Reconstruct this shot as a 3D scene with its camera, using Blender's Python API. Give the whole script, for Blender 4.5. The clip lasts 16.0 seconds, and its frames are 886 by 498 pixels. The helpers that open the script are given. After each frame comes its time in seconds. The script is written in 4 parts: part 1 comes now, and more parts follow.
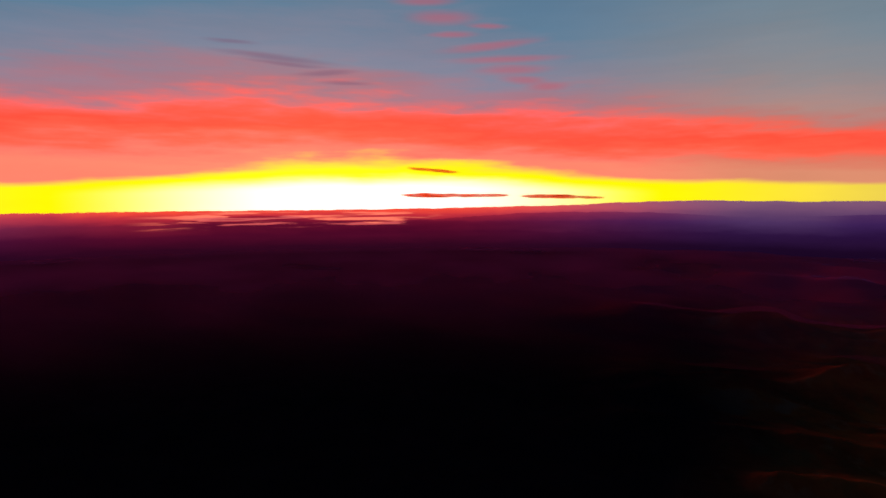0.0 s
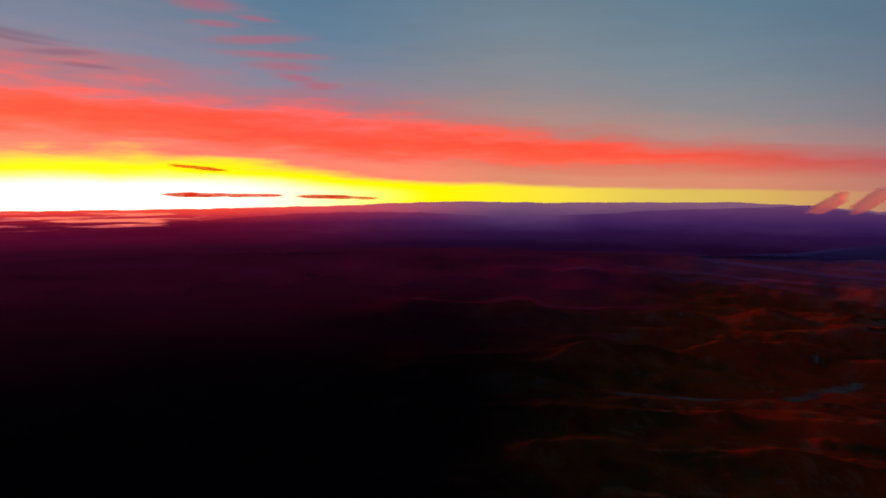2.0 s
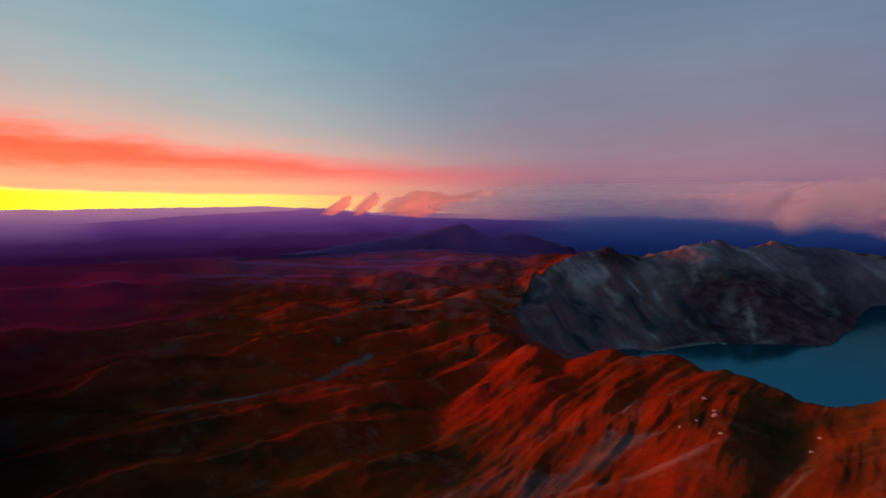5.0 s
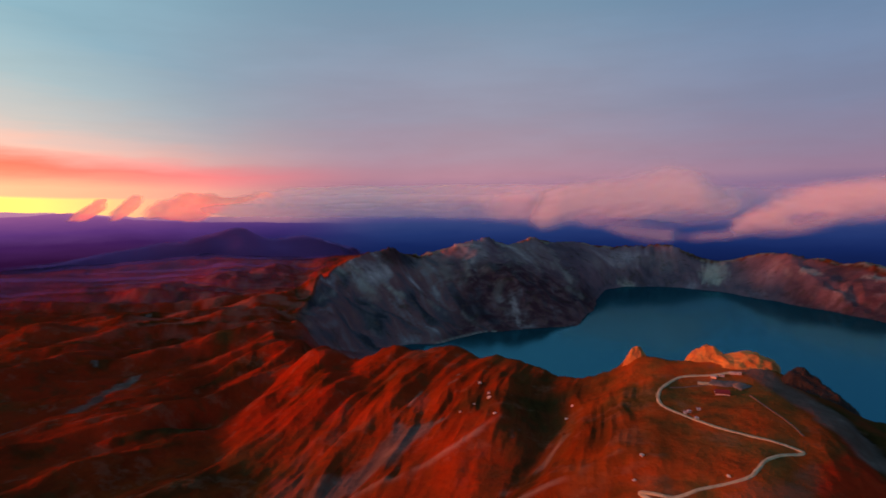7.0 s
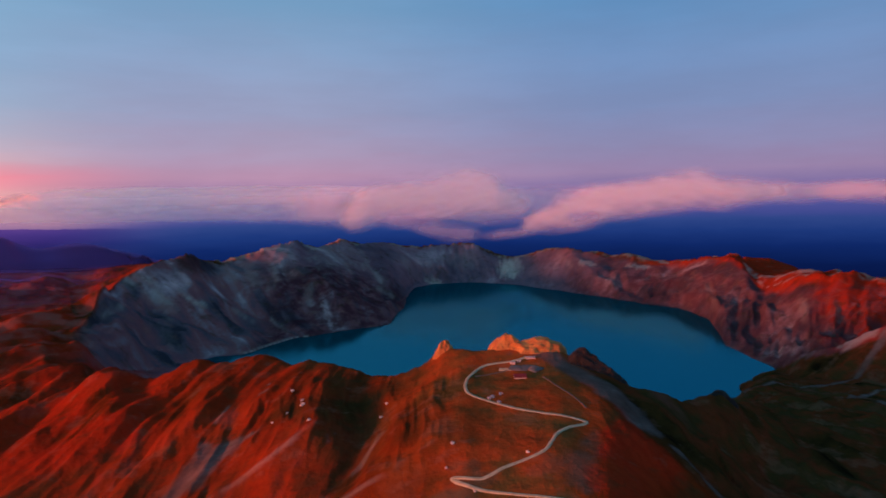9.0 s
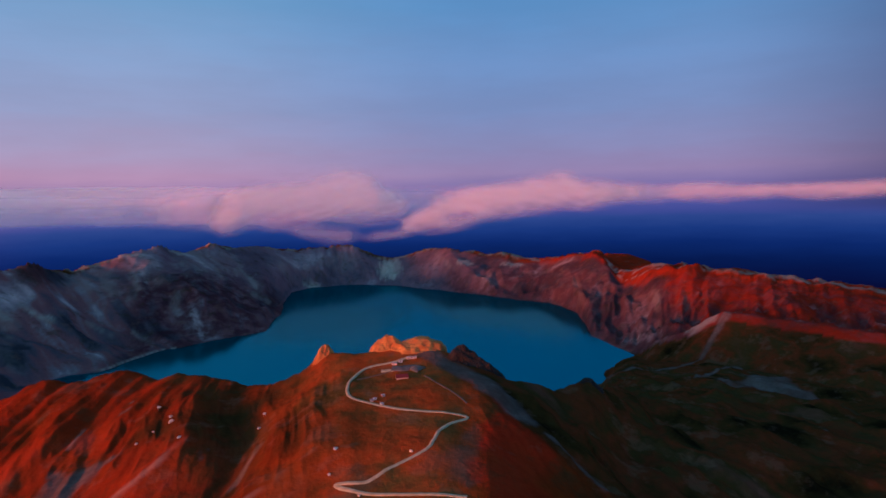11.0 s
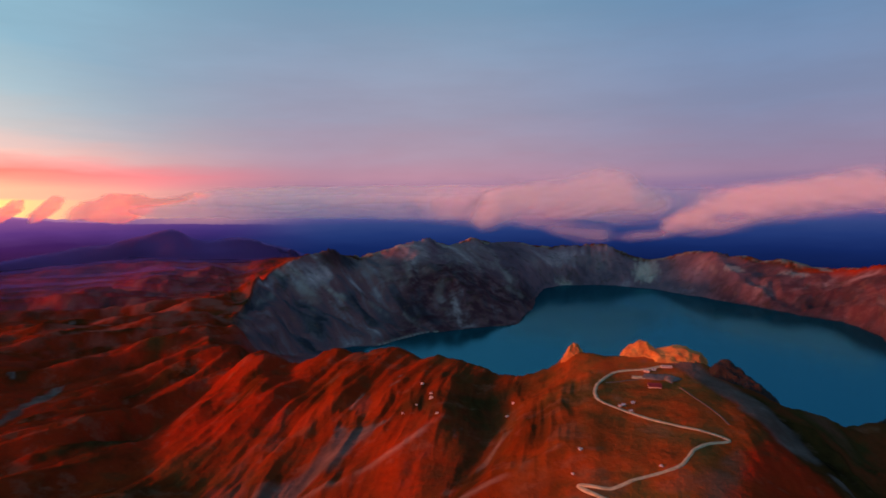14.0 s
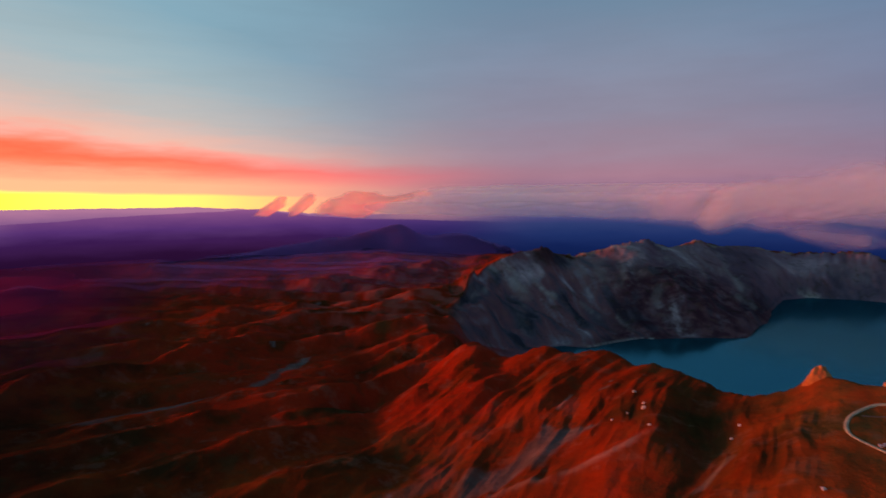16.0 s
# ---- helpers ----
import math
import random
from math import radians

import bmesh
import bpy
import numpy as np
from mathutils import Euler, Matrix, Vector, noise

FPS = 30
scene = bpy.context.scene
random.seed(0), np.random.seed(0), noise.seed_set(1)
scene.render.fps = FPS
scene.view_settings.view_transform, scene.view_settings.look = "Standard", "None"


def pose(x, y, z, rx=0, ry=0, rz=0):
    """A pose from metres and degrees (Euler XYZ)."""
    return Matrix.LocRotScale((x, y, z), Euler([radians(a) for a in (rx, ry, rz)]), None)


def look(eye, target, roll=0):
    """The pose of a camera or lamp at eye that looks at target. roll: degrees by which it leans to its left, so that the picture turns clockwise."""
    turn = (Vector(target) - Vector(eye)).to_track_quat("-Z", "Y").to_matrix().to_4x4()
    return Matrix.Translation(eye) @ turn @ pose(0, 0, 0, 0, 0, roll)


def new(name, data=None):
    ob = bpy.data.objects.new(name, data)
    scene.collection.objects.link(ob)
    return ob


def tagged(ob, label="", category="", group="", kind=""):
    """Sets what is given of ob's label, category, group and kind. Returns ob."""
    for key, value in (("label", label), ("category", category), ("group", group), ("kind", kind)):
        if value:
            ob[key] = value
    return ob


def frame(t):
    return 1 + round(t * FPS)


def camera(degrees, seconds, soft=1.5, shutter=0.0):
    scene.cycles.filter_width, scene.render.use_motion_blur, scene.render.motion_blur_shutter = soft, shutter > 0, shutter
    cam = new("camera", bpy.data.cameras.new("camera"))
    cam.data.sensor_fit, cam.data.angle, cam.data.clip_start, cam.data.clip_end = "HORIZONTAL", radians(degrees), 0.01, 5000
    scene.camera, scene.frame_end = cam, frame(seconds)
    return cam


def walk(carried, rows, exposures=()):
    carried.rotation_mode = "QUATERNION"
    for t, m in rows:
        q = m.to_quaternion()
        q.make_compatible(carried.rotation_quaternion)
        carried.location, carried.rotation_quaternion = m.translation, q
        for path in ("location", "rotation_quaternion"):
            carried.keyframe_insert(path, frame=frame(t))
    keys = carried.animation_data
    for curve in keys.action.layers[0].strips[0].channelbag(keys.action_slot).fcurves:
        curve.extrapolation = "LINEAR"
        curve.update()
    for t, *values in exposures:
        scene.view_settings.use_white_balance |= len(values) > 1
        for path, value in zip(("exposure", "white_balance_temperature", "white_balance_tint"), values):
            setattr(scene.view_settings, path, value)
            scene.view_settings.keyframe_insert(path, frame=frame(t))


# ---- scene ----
EYE = (0.0, 0.0, 400.0)
cam = camera(73.2, 16.0, soft=1.7, shutter=0.4)
# seconds, yaw, pitch, roll in degrees
TURN = [
    (0.0, 10.39, -4.85, 0.30),
    (0.5, 5.27, -4.91, 0.40),
    (1.0, 0.00, -4.93, 0.24),
    (1.5, -5.46, -4.99, 0.36),
    (2.0, -10.83, -4.86, -0.02),
    (2.5, -17.14, -4.75, -0.04),
    (3.0, -23.94, -4.68, 0.12),
    (3.5, -31.38, -4.67, 0.18),
    (4.0, -39.22, -4.70, 0.05),
    (4.5, -46.87, -4.64, 0.28),
    (7.0, -74.25, -4.67, 0.90),
    (7.5, -78.97, -4.71, 0.98),
    (8.0, -83.42, -4.74, 1.08),
    (8.5, -87.91, -4.76, 1.10),
    (9.0, -92.44, -4.84, 1.18),
    (9.5, -96.93, -4.91, 1.30),
    (10.1, -101.7, -4.95, 1.36),
    (10.75, -104.3, -4.97, 1.38),
    (11.4, -102.5, -4.94, 1.28),
    (12.0, -97.83, -4.87, 1.13),
    (12.5, -93.47, -4.80, 1.16),
    (13.0, -88.91, -4.74, 1.05),
    (13.5, -84.40, -4.73, 0.97),
    (14.0, -79.93, -4.68, 0.92),
    (14.5, -75.29, -4.66, 0.83),
    (15.0, -70.29, -4.61, 0.75),
    (15.5, -64.94, -4.59, 0.62),
    (16.0, -59.60, -4.59, 0.52),
]
walk(cam, [(t, pose(*EYE, 90 + p, r, y)) for t, y, p, r in TURN],
     exposures=[(0.0, -1.45, 6700, 18), (1.5, -1.44, 6700, 19), (3.0, -1.28, 7000, 16), (3.5, -1.06, 6900, 15), (4.5, -0.74, 7100, 11), (7.0, -0.18, 7600, 9),
                (8.0, -0.12, 7000, 7), (9.0, -0.04, 6200, 5), (9.7, -0.04, 5750, 4), (12.0, -0.05, 5700, 4), (13.0, -0.04, 6250, 5), (14.5, -0.16, 7300, 9), (16.0, -0.45, 7300, 12)])

# ---- world and sun ----
SUN_AZ, SUN_EL = 24.0, 4.4
SUN_DIR = Vector((-math.sin(radians(SUN_AZ)), math.cos(radians(SUN_AZ)), math.tan(radians(SUN_EL)))).normalized()


class Graph:
    """Short hand for building node trees."""

    def __init__(self, tree):
        self.tree = tree
        tree.nodes.clear()

    def node(self, kind, **sets):
        n = self.tree.nodes.new(kind)
        for k, val in sets.items():
            setattr(n, k, val)
        return n

    def put(self, socket, value):
        if isinstance(value, bpy.types.NodeSocket):
            self.tree.links.new(value, socket)
        else:
            socket.default_value = value

    def math(self, op, a, b=0.0, c=0.0, clamp=False):
        n = self.node("ShaderNodeMath", operation=op, use_clamp=clamp)
        for s, val in zip(n.inputs, (a, b, c)):
            self.put(s, val)
        return n.outputs[0]

    def span(self, x, lo, hi, a=0.0, b=1.0, smooth=True):
        n = self.node("ShaderNodeMapRange", interpolation_type="SMOOTHSTEP" if smooth else "LINEAR")
        for s, val in zip(n.inputs, (x, lo, hi, a, b)):
            self.put(s, val)
        return n.outputs[0]

    def mix(self, f, a, b, blend="MIX"):
        n = self.node("ShaderNodeMix", data_type="RGBA", blend_type=blend)
        self.put(n.inputs[0], f), self.put(n.inputs[6], a), self.put(n.inputs[7], b)
        return n.outputs[2]

    def noise(self, vec, scale, detail=4.0, rough=0.55, dim="3D"):
        n = self.node("ShaderNodeTexNoise", noise_dimensions=dim)
        self.put(n.inputs["Vector"], vec)
        n.inputs["Scale"].default_value, n.inputs["Detail"].default_value = scale, detail
        n.inputs["Roughness"].default_value = rough
        return n.outputs[0]

    def stretch(self, vec, scale, place=(0, 0, 0)):
        n = self.node("ShaderNodeMapping")
        self.put(n.inputs[0], vec)
        n.inputs[1].default_value, n.inputs[3].default_value = place, scale
        return n.outputs[0]

    def xyz(self, x, y, z=0.0):
        n = self.node("ShaderNodeCombineXYZ")
        for s, val in zip(n.inputs, (x, y, z)):
            self.put(s, val)
        return n.outputs[0]

    def ramp(self, x, stops):
        n = self.node("ShaderNodeValToRGB")
        self.put(n.inputs[0], x)
        els = n.color_ramp.elements
        while len(els) < len(stops):
            els.new(0.5)
        for e, (p, c) in zip(els, stops):
            e.position, e.color = p, (*c, 1)
        return n.outputs[0]


def srgb(r, g, b):
    return tuple(((c / 255 + 0.055) / 1.055) ** 2.4 if c > 10 else c / 255 / 12.92 for c in (r, g, b))


SUNSIDE, MIDSIDE = 3.1, 1.9


def heights(g, d):
    """Elevation, and the turn away from the sunset, of directions d in degrees."""
    sep = g.node("ShaderNodeSeparateXYZ")
    g.put(sep.inputs[0], d)
    x, y, z = sep.outputs
    g.node_x, g.node_y = x, y
    el = g.math("MULTIPLY", g.math("ARCSINE", z), 57.2958)
    flat = g.math("MAXIMUM", g.math("SQRT", g.math("ADD", g.math("MULTIPLY", x, x), g.math("MULTIPLY", y, y))), 1e-4)
    along = g.math("ADD", g.math("MULTIPLY", x, SUN_DIR.x / math.hypot(SUN_DIR.x, SUN_DIR.y)),
                   g.math("MULTIPLY", y, SUN_DIR.y / math.hypot(SUN_DIR.x, SUN_DIR.y)))
    return el, g.math("MULTIPLY", g.math("ARCCOSINE", g.math("DIVIDE", along, flat)), 57.2958)


def make_sky():
    world = bpy.data.worlds.new("world")
    scene.world = world
    world.use_nodes = True
    g = Graph(world.node_tree)
    d = g.node("ShaderNodeTexCoord").outputs["Generated"]
    el, away = heights(g, d)
    # drifting veils bend the bands of colour
    veil = g.noise(g.stretch(d, (3.0, 3.0, 16.0)), 1.0, 5.0, 0.6)
    fine = g.noise(g.stretch(d, (7.0, 7.0, 60.0), (3, 1, 2)), 1.0, 5.0, 0.6)
    bend = g.math("ADD", g.math("MULTIPLY", g.math("SUBTRACT", veil, 0.5), 6.0),
                  g.math("MULTIPLY", g.math("SUBTRACT", fine, 0.5), 4.0))
    bend = g.math("MULTIPLY", bend, g.span(el, -0.5, 5.0))
    squeeze = g.span(away, 8.0, 78.0, 1.0, 0.34, smooth=False)
    low = g.math("ADD", g.math("DIVIDE", el, squeeze), bend)
    pos = g.math("DIVIDE", g.math("ADD", low, 2.0), 34.0)

    def stops(rows, base=2.0, size=34.0):
        return [((u + base) / size, srgb(*c)) for u, c in rows]

    near = g.ramp(pos, stops([(0, (255, 120, 100)), (3.4, (255, 128, 104)), (4.8, (255, 112, 98)), (7.0, (252, 84, 72)), (8.4, (232, 96, 92)), (10.2, (158, 112, 126)),
                              (13, (118, 124, 144)), (17.5, (84, 118, 142)), (28, (62, 106, 136))]))
    mid = g.ramp(pos, stops([(0, (255, 170, 130)), (3.2, (255, 168, 132)), (5.2, (254, 132, 110)), (6.8, (252, 108, 90)),
                             (8.4, (232, 136, 126)), (10.5, (204, 164, 156)), (15, (164, 164, 168)), (22, (134, 158, 172)),
                             (32, (108, 146, 168))]))
    near = g.mix(1.0, near, (SUNSIDE, SUNSIDE, SUNSIDE, 1), "MULTIPLY")
    mid = g.mix(1.0, mid, (MIDSIDE, MIDSIDE, MIDSIDE, 1), "MULTIPLY")
    far_pos = g.math("DIVIDE", g.math("ADD", g.math("ADD", el, g.math("MULTIPLY", bend, 0.4)), 4.0), 34.0)
    far = g.ramp(far_pos, stops([(-3, (40, 60, 130)), (-0.8, (96, 90, 150)), (0.5, (146, 116, 160)), (2.2, (182, 140, 168)), (4.5, (170, 150, 178)),
                                 (8, (152, 154, 184)), (12, (142, 158, 190)), (17, (120, 156, 190)), (28, (86, 130, 168))], 4.0))
    far = g.mix(1.0, far, (1.08, 1.06, 1.08, 1), "MULTIPLY")
    # the yellow and white glow over the sunken sun, an arch of its own
    bearing = g.math("MULTIPLY", g.math("ARCTAN2", g.math("MULTIPLY", g.node_x, -1.0), g.node_y), 57.2958)
    aside = g.math("ABSOLUTE", g.math("SUBTRACT", bearing, 17.0))
    arch = g.math("ADD", g.span(aside, 1, 30, 3.5, 1.25), g.span(aside, 30, 64, 0.0, -0.75, smooth=False))
    ragged = g.math("ADD", el, g.math("MULTIPLY", bend, 0.55))
    share = g.math("DIVIDE", ragged, g.math("MAXIMUM", arch, 0.15))
    glow = g.math("SUBTRACT", 1.0, g.span(share, 0.78, 1.25))
    glow = g.math("MULTIPLY", glow, g.span(aside, 50, 68, 1, 0))
    core = g.math("MULTIPLY", g.math("SUBTRACT", 1.0, g.span(share, 0.25, 0.75)), g.span(aside, 5, 27, 1, 0))
    amber = g.mix(g.span(aside, 26, 52), (1.0 * SUNSIDE, 0.86 * SUNSIDE, 0.0, 1), tuple(c * MIDSIDE for c in srgb(255, 226, 110)) + (1,))
    col = g.mix(g.span(away, 20, 46), near, mid)
    # the burning underside of the high cloud deck
    fire = g.math("MULTIPLY", g.math("MULTIPLY", g.span(low, 4.2, 6.2), g.span(low, 7.4, 9.8, 1, 0)), g.span(away, 40, 72, 1, 0))
    col = g.mix(fire, col, g.mix(1.0, col, (1.7, 0.82, 0.62, 1), "MULTIPLY"))
    col = g.mix(g.span(away, 56, 94), col, far)
    col = g.mix(g.span(away, 100, 135), col, g.mix(1.0, col, (0.64, 0.78, 0.92, 1), "MULTIPLY"))
    col = g.mix(glow, col, amber)
    col = g.mix(core, col, (4.0, 3.8, 3.2, 1))
    shimmer = g.span(veil, 0.35, 0.65, 0.965, 1.03)
    col = g.mix(1.0, col, g.xyz(shimmer, shimmer, shimmer), "MULTIPLY")
    # ladders of thin pink streaks high over the sunset: bearing, half length, elevation, half depth
    tall = g.math("ADD", el, g.math("MULTIPLY", g.math("SUBTRACT", fine, 0.5), 0.5))
    for sb, half, se, fat, slope in ((29.5, 1.8, 13.75, 0.16, 0.02), (25.7, 4.4, 12.6, 0.24, 0.06), (24.6, 3.0, 12.1, 0.16, 0.05), (21.2, 2.4, 11.42, 0.22, -0.06), (19.4, 2.0, 10.58, 0.14, 0),
                                     (12.0, 2.4, 17.7, 0.34, 0), (10.4, 2.6, 16.35, 0.5, 0.02), (9.5, 1.9, 14.93, 0.24, 0), (6.2, 1.5, 15.58, 0.2, 0.06), (5.8, 3.8, 13.9, 0.3, -0.08),
                                     (4.5, 4.2, 12.68, 0.32, -0.01), (4.0, 2.9, 11.75, 0.34, 0), (2.8, 1.9, 10.85, 0.34, 0.1), (0.5, 1.6, 10.2, 0.3, 0)):
        across = g.math("DIVIDE", g.math("SUBTRACT", bearing, sb), half)
        level = g.math("DIVIDE", g.math("SUBTRACT", tall, g.math("ADD", g.math("MULTIPLY", across, slope * half), se)), fat)
        bar = g.math("SUBTRACT", 1.0, g.math("SQRT", g.math("ADD", g.math("MULTIPLY", across, across), g.math("MULTIPLY", level, level))))
        rosy = (184, 76, 92) if sb < 15 else (108, 76, 106)
        col = g.mix(g.span(bar, -0.7, 0.8, 0, 0.45), col, tuple(c * SUNSIDE for c in srgb(*rosy)) + (1,))
    # the side away from the sunset is night blue
    col = g.mix(g.span(away, 150, 180), col, g.ramp(far_pos, stops([(-2, (30, 36, 70)), (6, (58, 60, 104)), (20, (44, 66, 108))], 4.0)))
    # high zenith
    col = g.mix(g.span(el, 22, 60), col, (*srgb(72, 106, 150), 1))
    sky = g.node("ShaderNodeTexSky", sky_type="NISHITA", sun_disc=False, sun_elevation=radians(SUN_EL), sun_rotation=radians(-SUN_AZ))
    col = g.mix(0.004, col, sky.outputs[0], "ADD")
    bg = g.node("ShaderNodeBackground")
    g.put(bg.inputs[0], col)
    bg.inputs[1].default_value = 1.0
    g.put(g.node("ShaderNodeOutputWorld").inputs[0], bg.outputs[0])


make_sky()
sun = new("sun", bpy.data.lights.new("sun", "SUN"))
sun.data.energy, sun.data.angle, sun.data.color = 5.4, radians(8.0), (1.0, 0.17, 0.035)
sun.matrix_world = look((0, 0, 900), Vector((0, 0, 900)) - SUN_DIR)


# ---- materials ----
def material(name):
    m = bpy.data.materials.new(name)
    m.use_nodes = True
    g = Graph(m.node_tree)
    shader = g.node("ShaderNodeBsdfPrincipled")
    g.put(g.node("ShaderNodeOutputMaterial").inputs[0], shader.outputs[0])
    return m, g, shader


def bump(g, shader, height, dist, strength=1.0):
    n = g.node("ShaderNodeBump")
    g.put(n.inputs["Height"], height)
    n.inputs["Distance"].default_value, n.inputs["Strength"].default_value = dist, strength
    g.put(shader.inputs["Normal"], n.outputs[0])


def attr(g, name):
    return g.node("ShaderNodeAttribute", attribute_name=name).outputs["Fac"]


def mat_ground():
    m, g, s = material("mountain_ground")
    p = g.node("ShaderNodeTexCoord").outputs["Object"]
    big = g.noise(p, 0.004, 5)
    mid = g.noise(p, 0.02, 6, 0.6)
    fine = g.noise(p, 0.15, 5, 0.65)
    streak = attr(g, "streak")
    both = g.math("ADD", g.math("MULTIPLY", mid, 0.5), g.math("MULTIPLY", streak, 0.5))
    rust = g.ramp(both, [(0.30, (0.042, 0.018, 0.006)), (0.42, (0.11, 0.026, 0.007)), (0.50, (0.19, 0.033, 0.008)), (0.60, (0.25, 0.054, 0.011)), (0.70, (0.20, 0.072, 0.024)), (0.80, (0.17, 0.105, 0.070))])
    moss = g.noise(p, 0.009, 6, 0.62)
    rust = g.mix(g.span(moss, 0.54, 0.64, 0, 0.5), rust, (0.105, 0.072, 0.022, 1))
    rust = g.mix(g.span(g.math("ADD", g.math("MULTIPLY", big, 0.5), g.math("MULTIPLY", g.math("SUBTRACT", 1.0, streak), 0.5)), 0.54, 0.66, 0, 0.5), rust, (0.070, 0.040, 0.014, 1))
    rust = g.mix(g.span(g.math("ADD", streak, g.math("MULTIPLY", g.math("SUBTRACT", mid, 0.5), 0.5)), 0.70, 0.80, 0, 0.4), rust, (0.17, 0.125, 0.10, 1))
    # mottling: scrub, bare dust
    scrub = g.noise(g.stretch(p, (1.0, 0.7, 0.4), (70, 20, 0)), 0.03, 7, 0.68)
    scree = g.ramp(streak, [(0.20, (0.028, 0.034, 0.040)), (0.36, (0.068, 0.068, 0.076)), (0.47, (0.115, 0.072, 0.076)), (0.57, (0.15, 0.080, 0.076)), (0.70, (0.16, 0.14, 0.14)), (0.90, (0.38, 0.36, 0.32))])
    scree = g.mix(1.0, scree, (1.95, 1.65, 1.65, 1), "MULTIPLY")
    scree = g.mix(g.math("MULTIPLY", attr(g, "brown"), g.span(mid, 0.35, 0.6, 0.35, 0.95)), scree, g.mix(streak, (0.052, 0.022, 0.030, 1), (0.115, 0.042, 0.050, 1)))
    # violet air haze over the far walls, mixed into their colour
    scree = g.mix(attr(g, "haze_tint"), scree, g.mix(streak, (0.13, 0.085, 0.11, 1), (0.36, 0.26, 0.30, 1)))
    # near-black for woods and dark rock, and for painted shade on the left land
    near_black = g.ramp(mid, [(0.3, (0.003, 0.0022, 0.004)), (0.7, (0.007, 0.0045, 0.007))])
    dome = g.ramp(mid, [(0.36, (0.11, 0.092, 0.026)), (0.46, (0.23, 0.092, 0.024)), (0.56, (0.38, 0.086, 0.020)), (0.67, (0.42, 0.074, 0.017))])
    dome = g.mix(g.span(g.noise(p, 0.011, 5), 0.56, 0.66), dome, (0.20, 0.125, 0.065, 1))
    col = g.mix(attr(g, "scree"), rust, scree)
    col = g.mix(g.math("MULTIPLY", attr(g, "crimson_and_sunlit"), g.span(mid, 0.3, 0.7, 0.5, 1.0)), col, (0.42, 0.030, 0.010, 1))
    col = g.mix(attr(g, "pale"), col, (0.58, 0.54, 0.42, 1))
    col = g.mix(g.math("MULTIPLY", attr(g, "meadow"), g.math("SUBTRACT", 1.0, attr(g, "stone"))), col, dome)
    # brown ground, which also paints the unlit side of the divide dark
    brown = g.ramp(both, [(0.32, (0.014, 0.011, 0.005)), (0.42, (0.055, 0.034, 0.010)), (0.50, (0.14, 0.038, 0.014)), (0.58, (0.060, 0.044, 0.013)), (0.70, (0.13, 0.062, 0.034))])
    col = g.mix(attr(g, "heath_and_shade"), col, brown)
    col = g.mix(g.span(scrub, 0.53, 0.66, 0, 0.6), col, g.mix(0.75, col, (0.052, 0.048, 0.018, 1)))
    col = g.mix(g.span(scrub, 0.36, 0.46, 0.4, 0), col, g.mix(0.55, col, (0.30, 0.17, 0.10, 1)))
    col = g.mix(attr(g, "stone"), col, g.ramp(scrub, [(0.35, (0.10, 0.078, 0.066)), (0.52, (0.17, 0.138, 0.116)), (0.66, (0.26, 0.22, 0.185))]))
    col = g.mix(attr(g, "dark_and_shaded"), col, near_black)
    col = g.mix(g.math("MULTIPLY", fine, 0.6), col, g.mix(1.0, col, (0.45, 0.43, 0.46, 1), "MULTIPLY"))
    g.put(s.inputs["Base Color"], col)
    s.inputs["Roughness"].default_value = 0.95
    s.inputs["Specular IOR Level"].default_value = 0.0
    rough = g.math("ADD", g.math("MULTIPLY", moss, 1.4), g.math("ADD", mid, g.math("MULTIPLY", fine, 0.3)))
    bump(g, s, rough, 8.0, 0.4)
    return m


def mat_water():
    m, g, s = material("lake_water")
    p = g.node("ShaderNodeTexCoord").outputs["Object"]
    big = g.noise(p, 0.0025, 3)
    s = g.node("ShaderNodeBsdfDiffuse")
    g.put(s.inputs["Color"], g.mix(big, (0.003, 0.056, 0.076, 1), (0.005, 0.074, 0.088, 1)))
    shine = g.node("ShaderNodeBsdfGlossy")
    shine.inputs["Color"].default_value = (0.06, 0.40, 0.54, 1)
    shine.inputs["Roughness"].default_value = 0.10
    ripple = g.node("ShaderNodeBump")
    g.put(ripple.inputs["Height"], g.noise(p, 0.12, 4))
    ripple.inputs["Distance"].default_value, ripple.inputs["Strength"].default_value = 0.4, 0.3
    g.put(shine.inputs["Normal"], ripple.outputs[0])
    both = g.node("ShaderNodeMixShader")
    both.inputs[0].default_value = 0.42
    g.put(both.inputs[1], s.outputs[0]), g.put(both.inputs[2], shine.outputs[0])
    g.put(m.node_tree.nodes["Material Output"].inputs[0], both.outputs[0])
    return m


def mat_veil(name, front, through_light):
    """Painted haze and cloud: a see-through sheet that scatters light from both sides, as thick as its own 'dens' says.
    """
    m, g, s = material(name)
    a, t, clear = g.node("ShaderNodeBsdfDiffuse"), g.node("ShaderNodeBsdfTranslucent"), g.node("ShaderNodeBsdfTransparent")
    a.inputs[0].default_value, t.inputs[0].default_value = (*front, 1), (*through_light, 1)
    body, out = g.node("ShaderNodeAddShader"), g.node("ShaderNodeMixShader")
    g.put(body.inputs[0], a.outputs[0]), g.put(body.inputs[1], t.outputs[0])
    dens = attr(g, "dens")
    g.put(out.inputs[0], dens), g.put(out.inputs[1], clear.outputs[0]), g.put(out.inputs[2], body.outputs[0])
    g.put(m.node_tree.nodes["Material Output"].inputs[0], out.outputs[0])
    return m


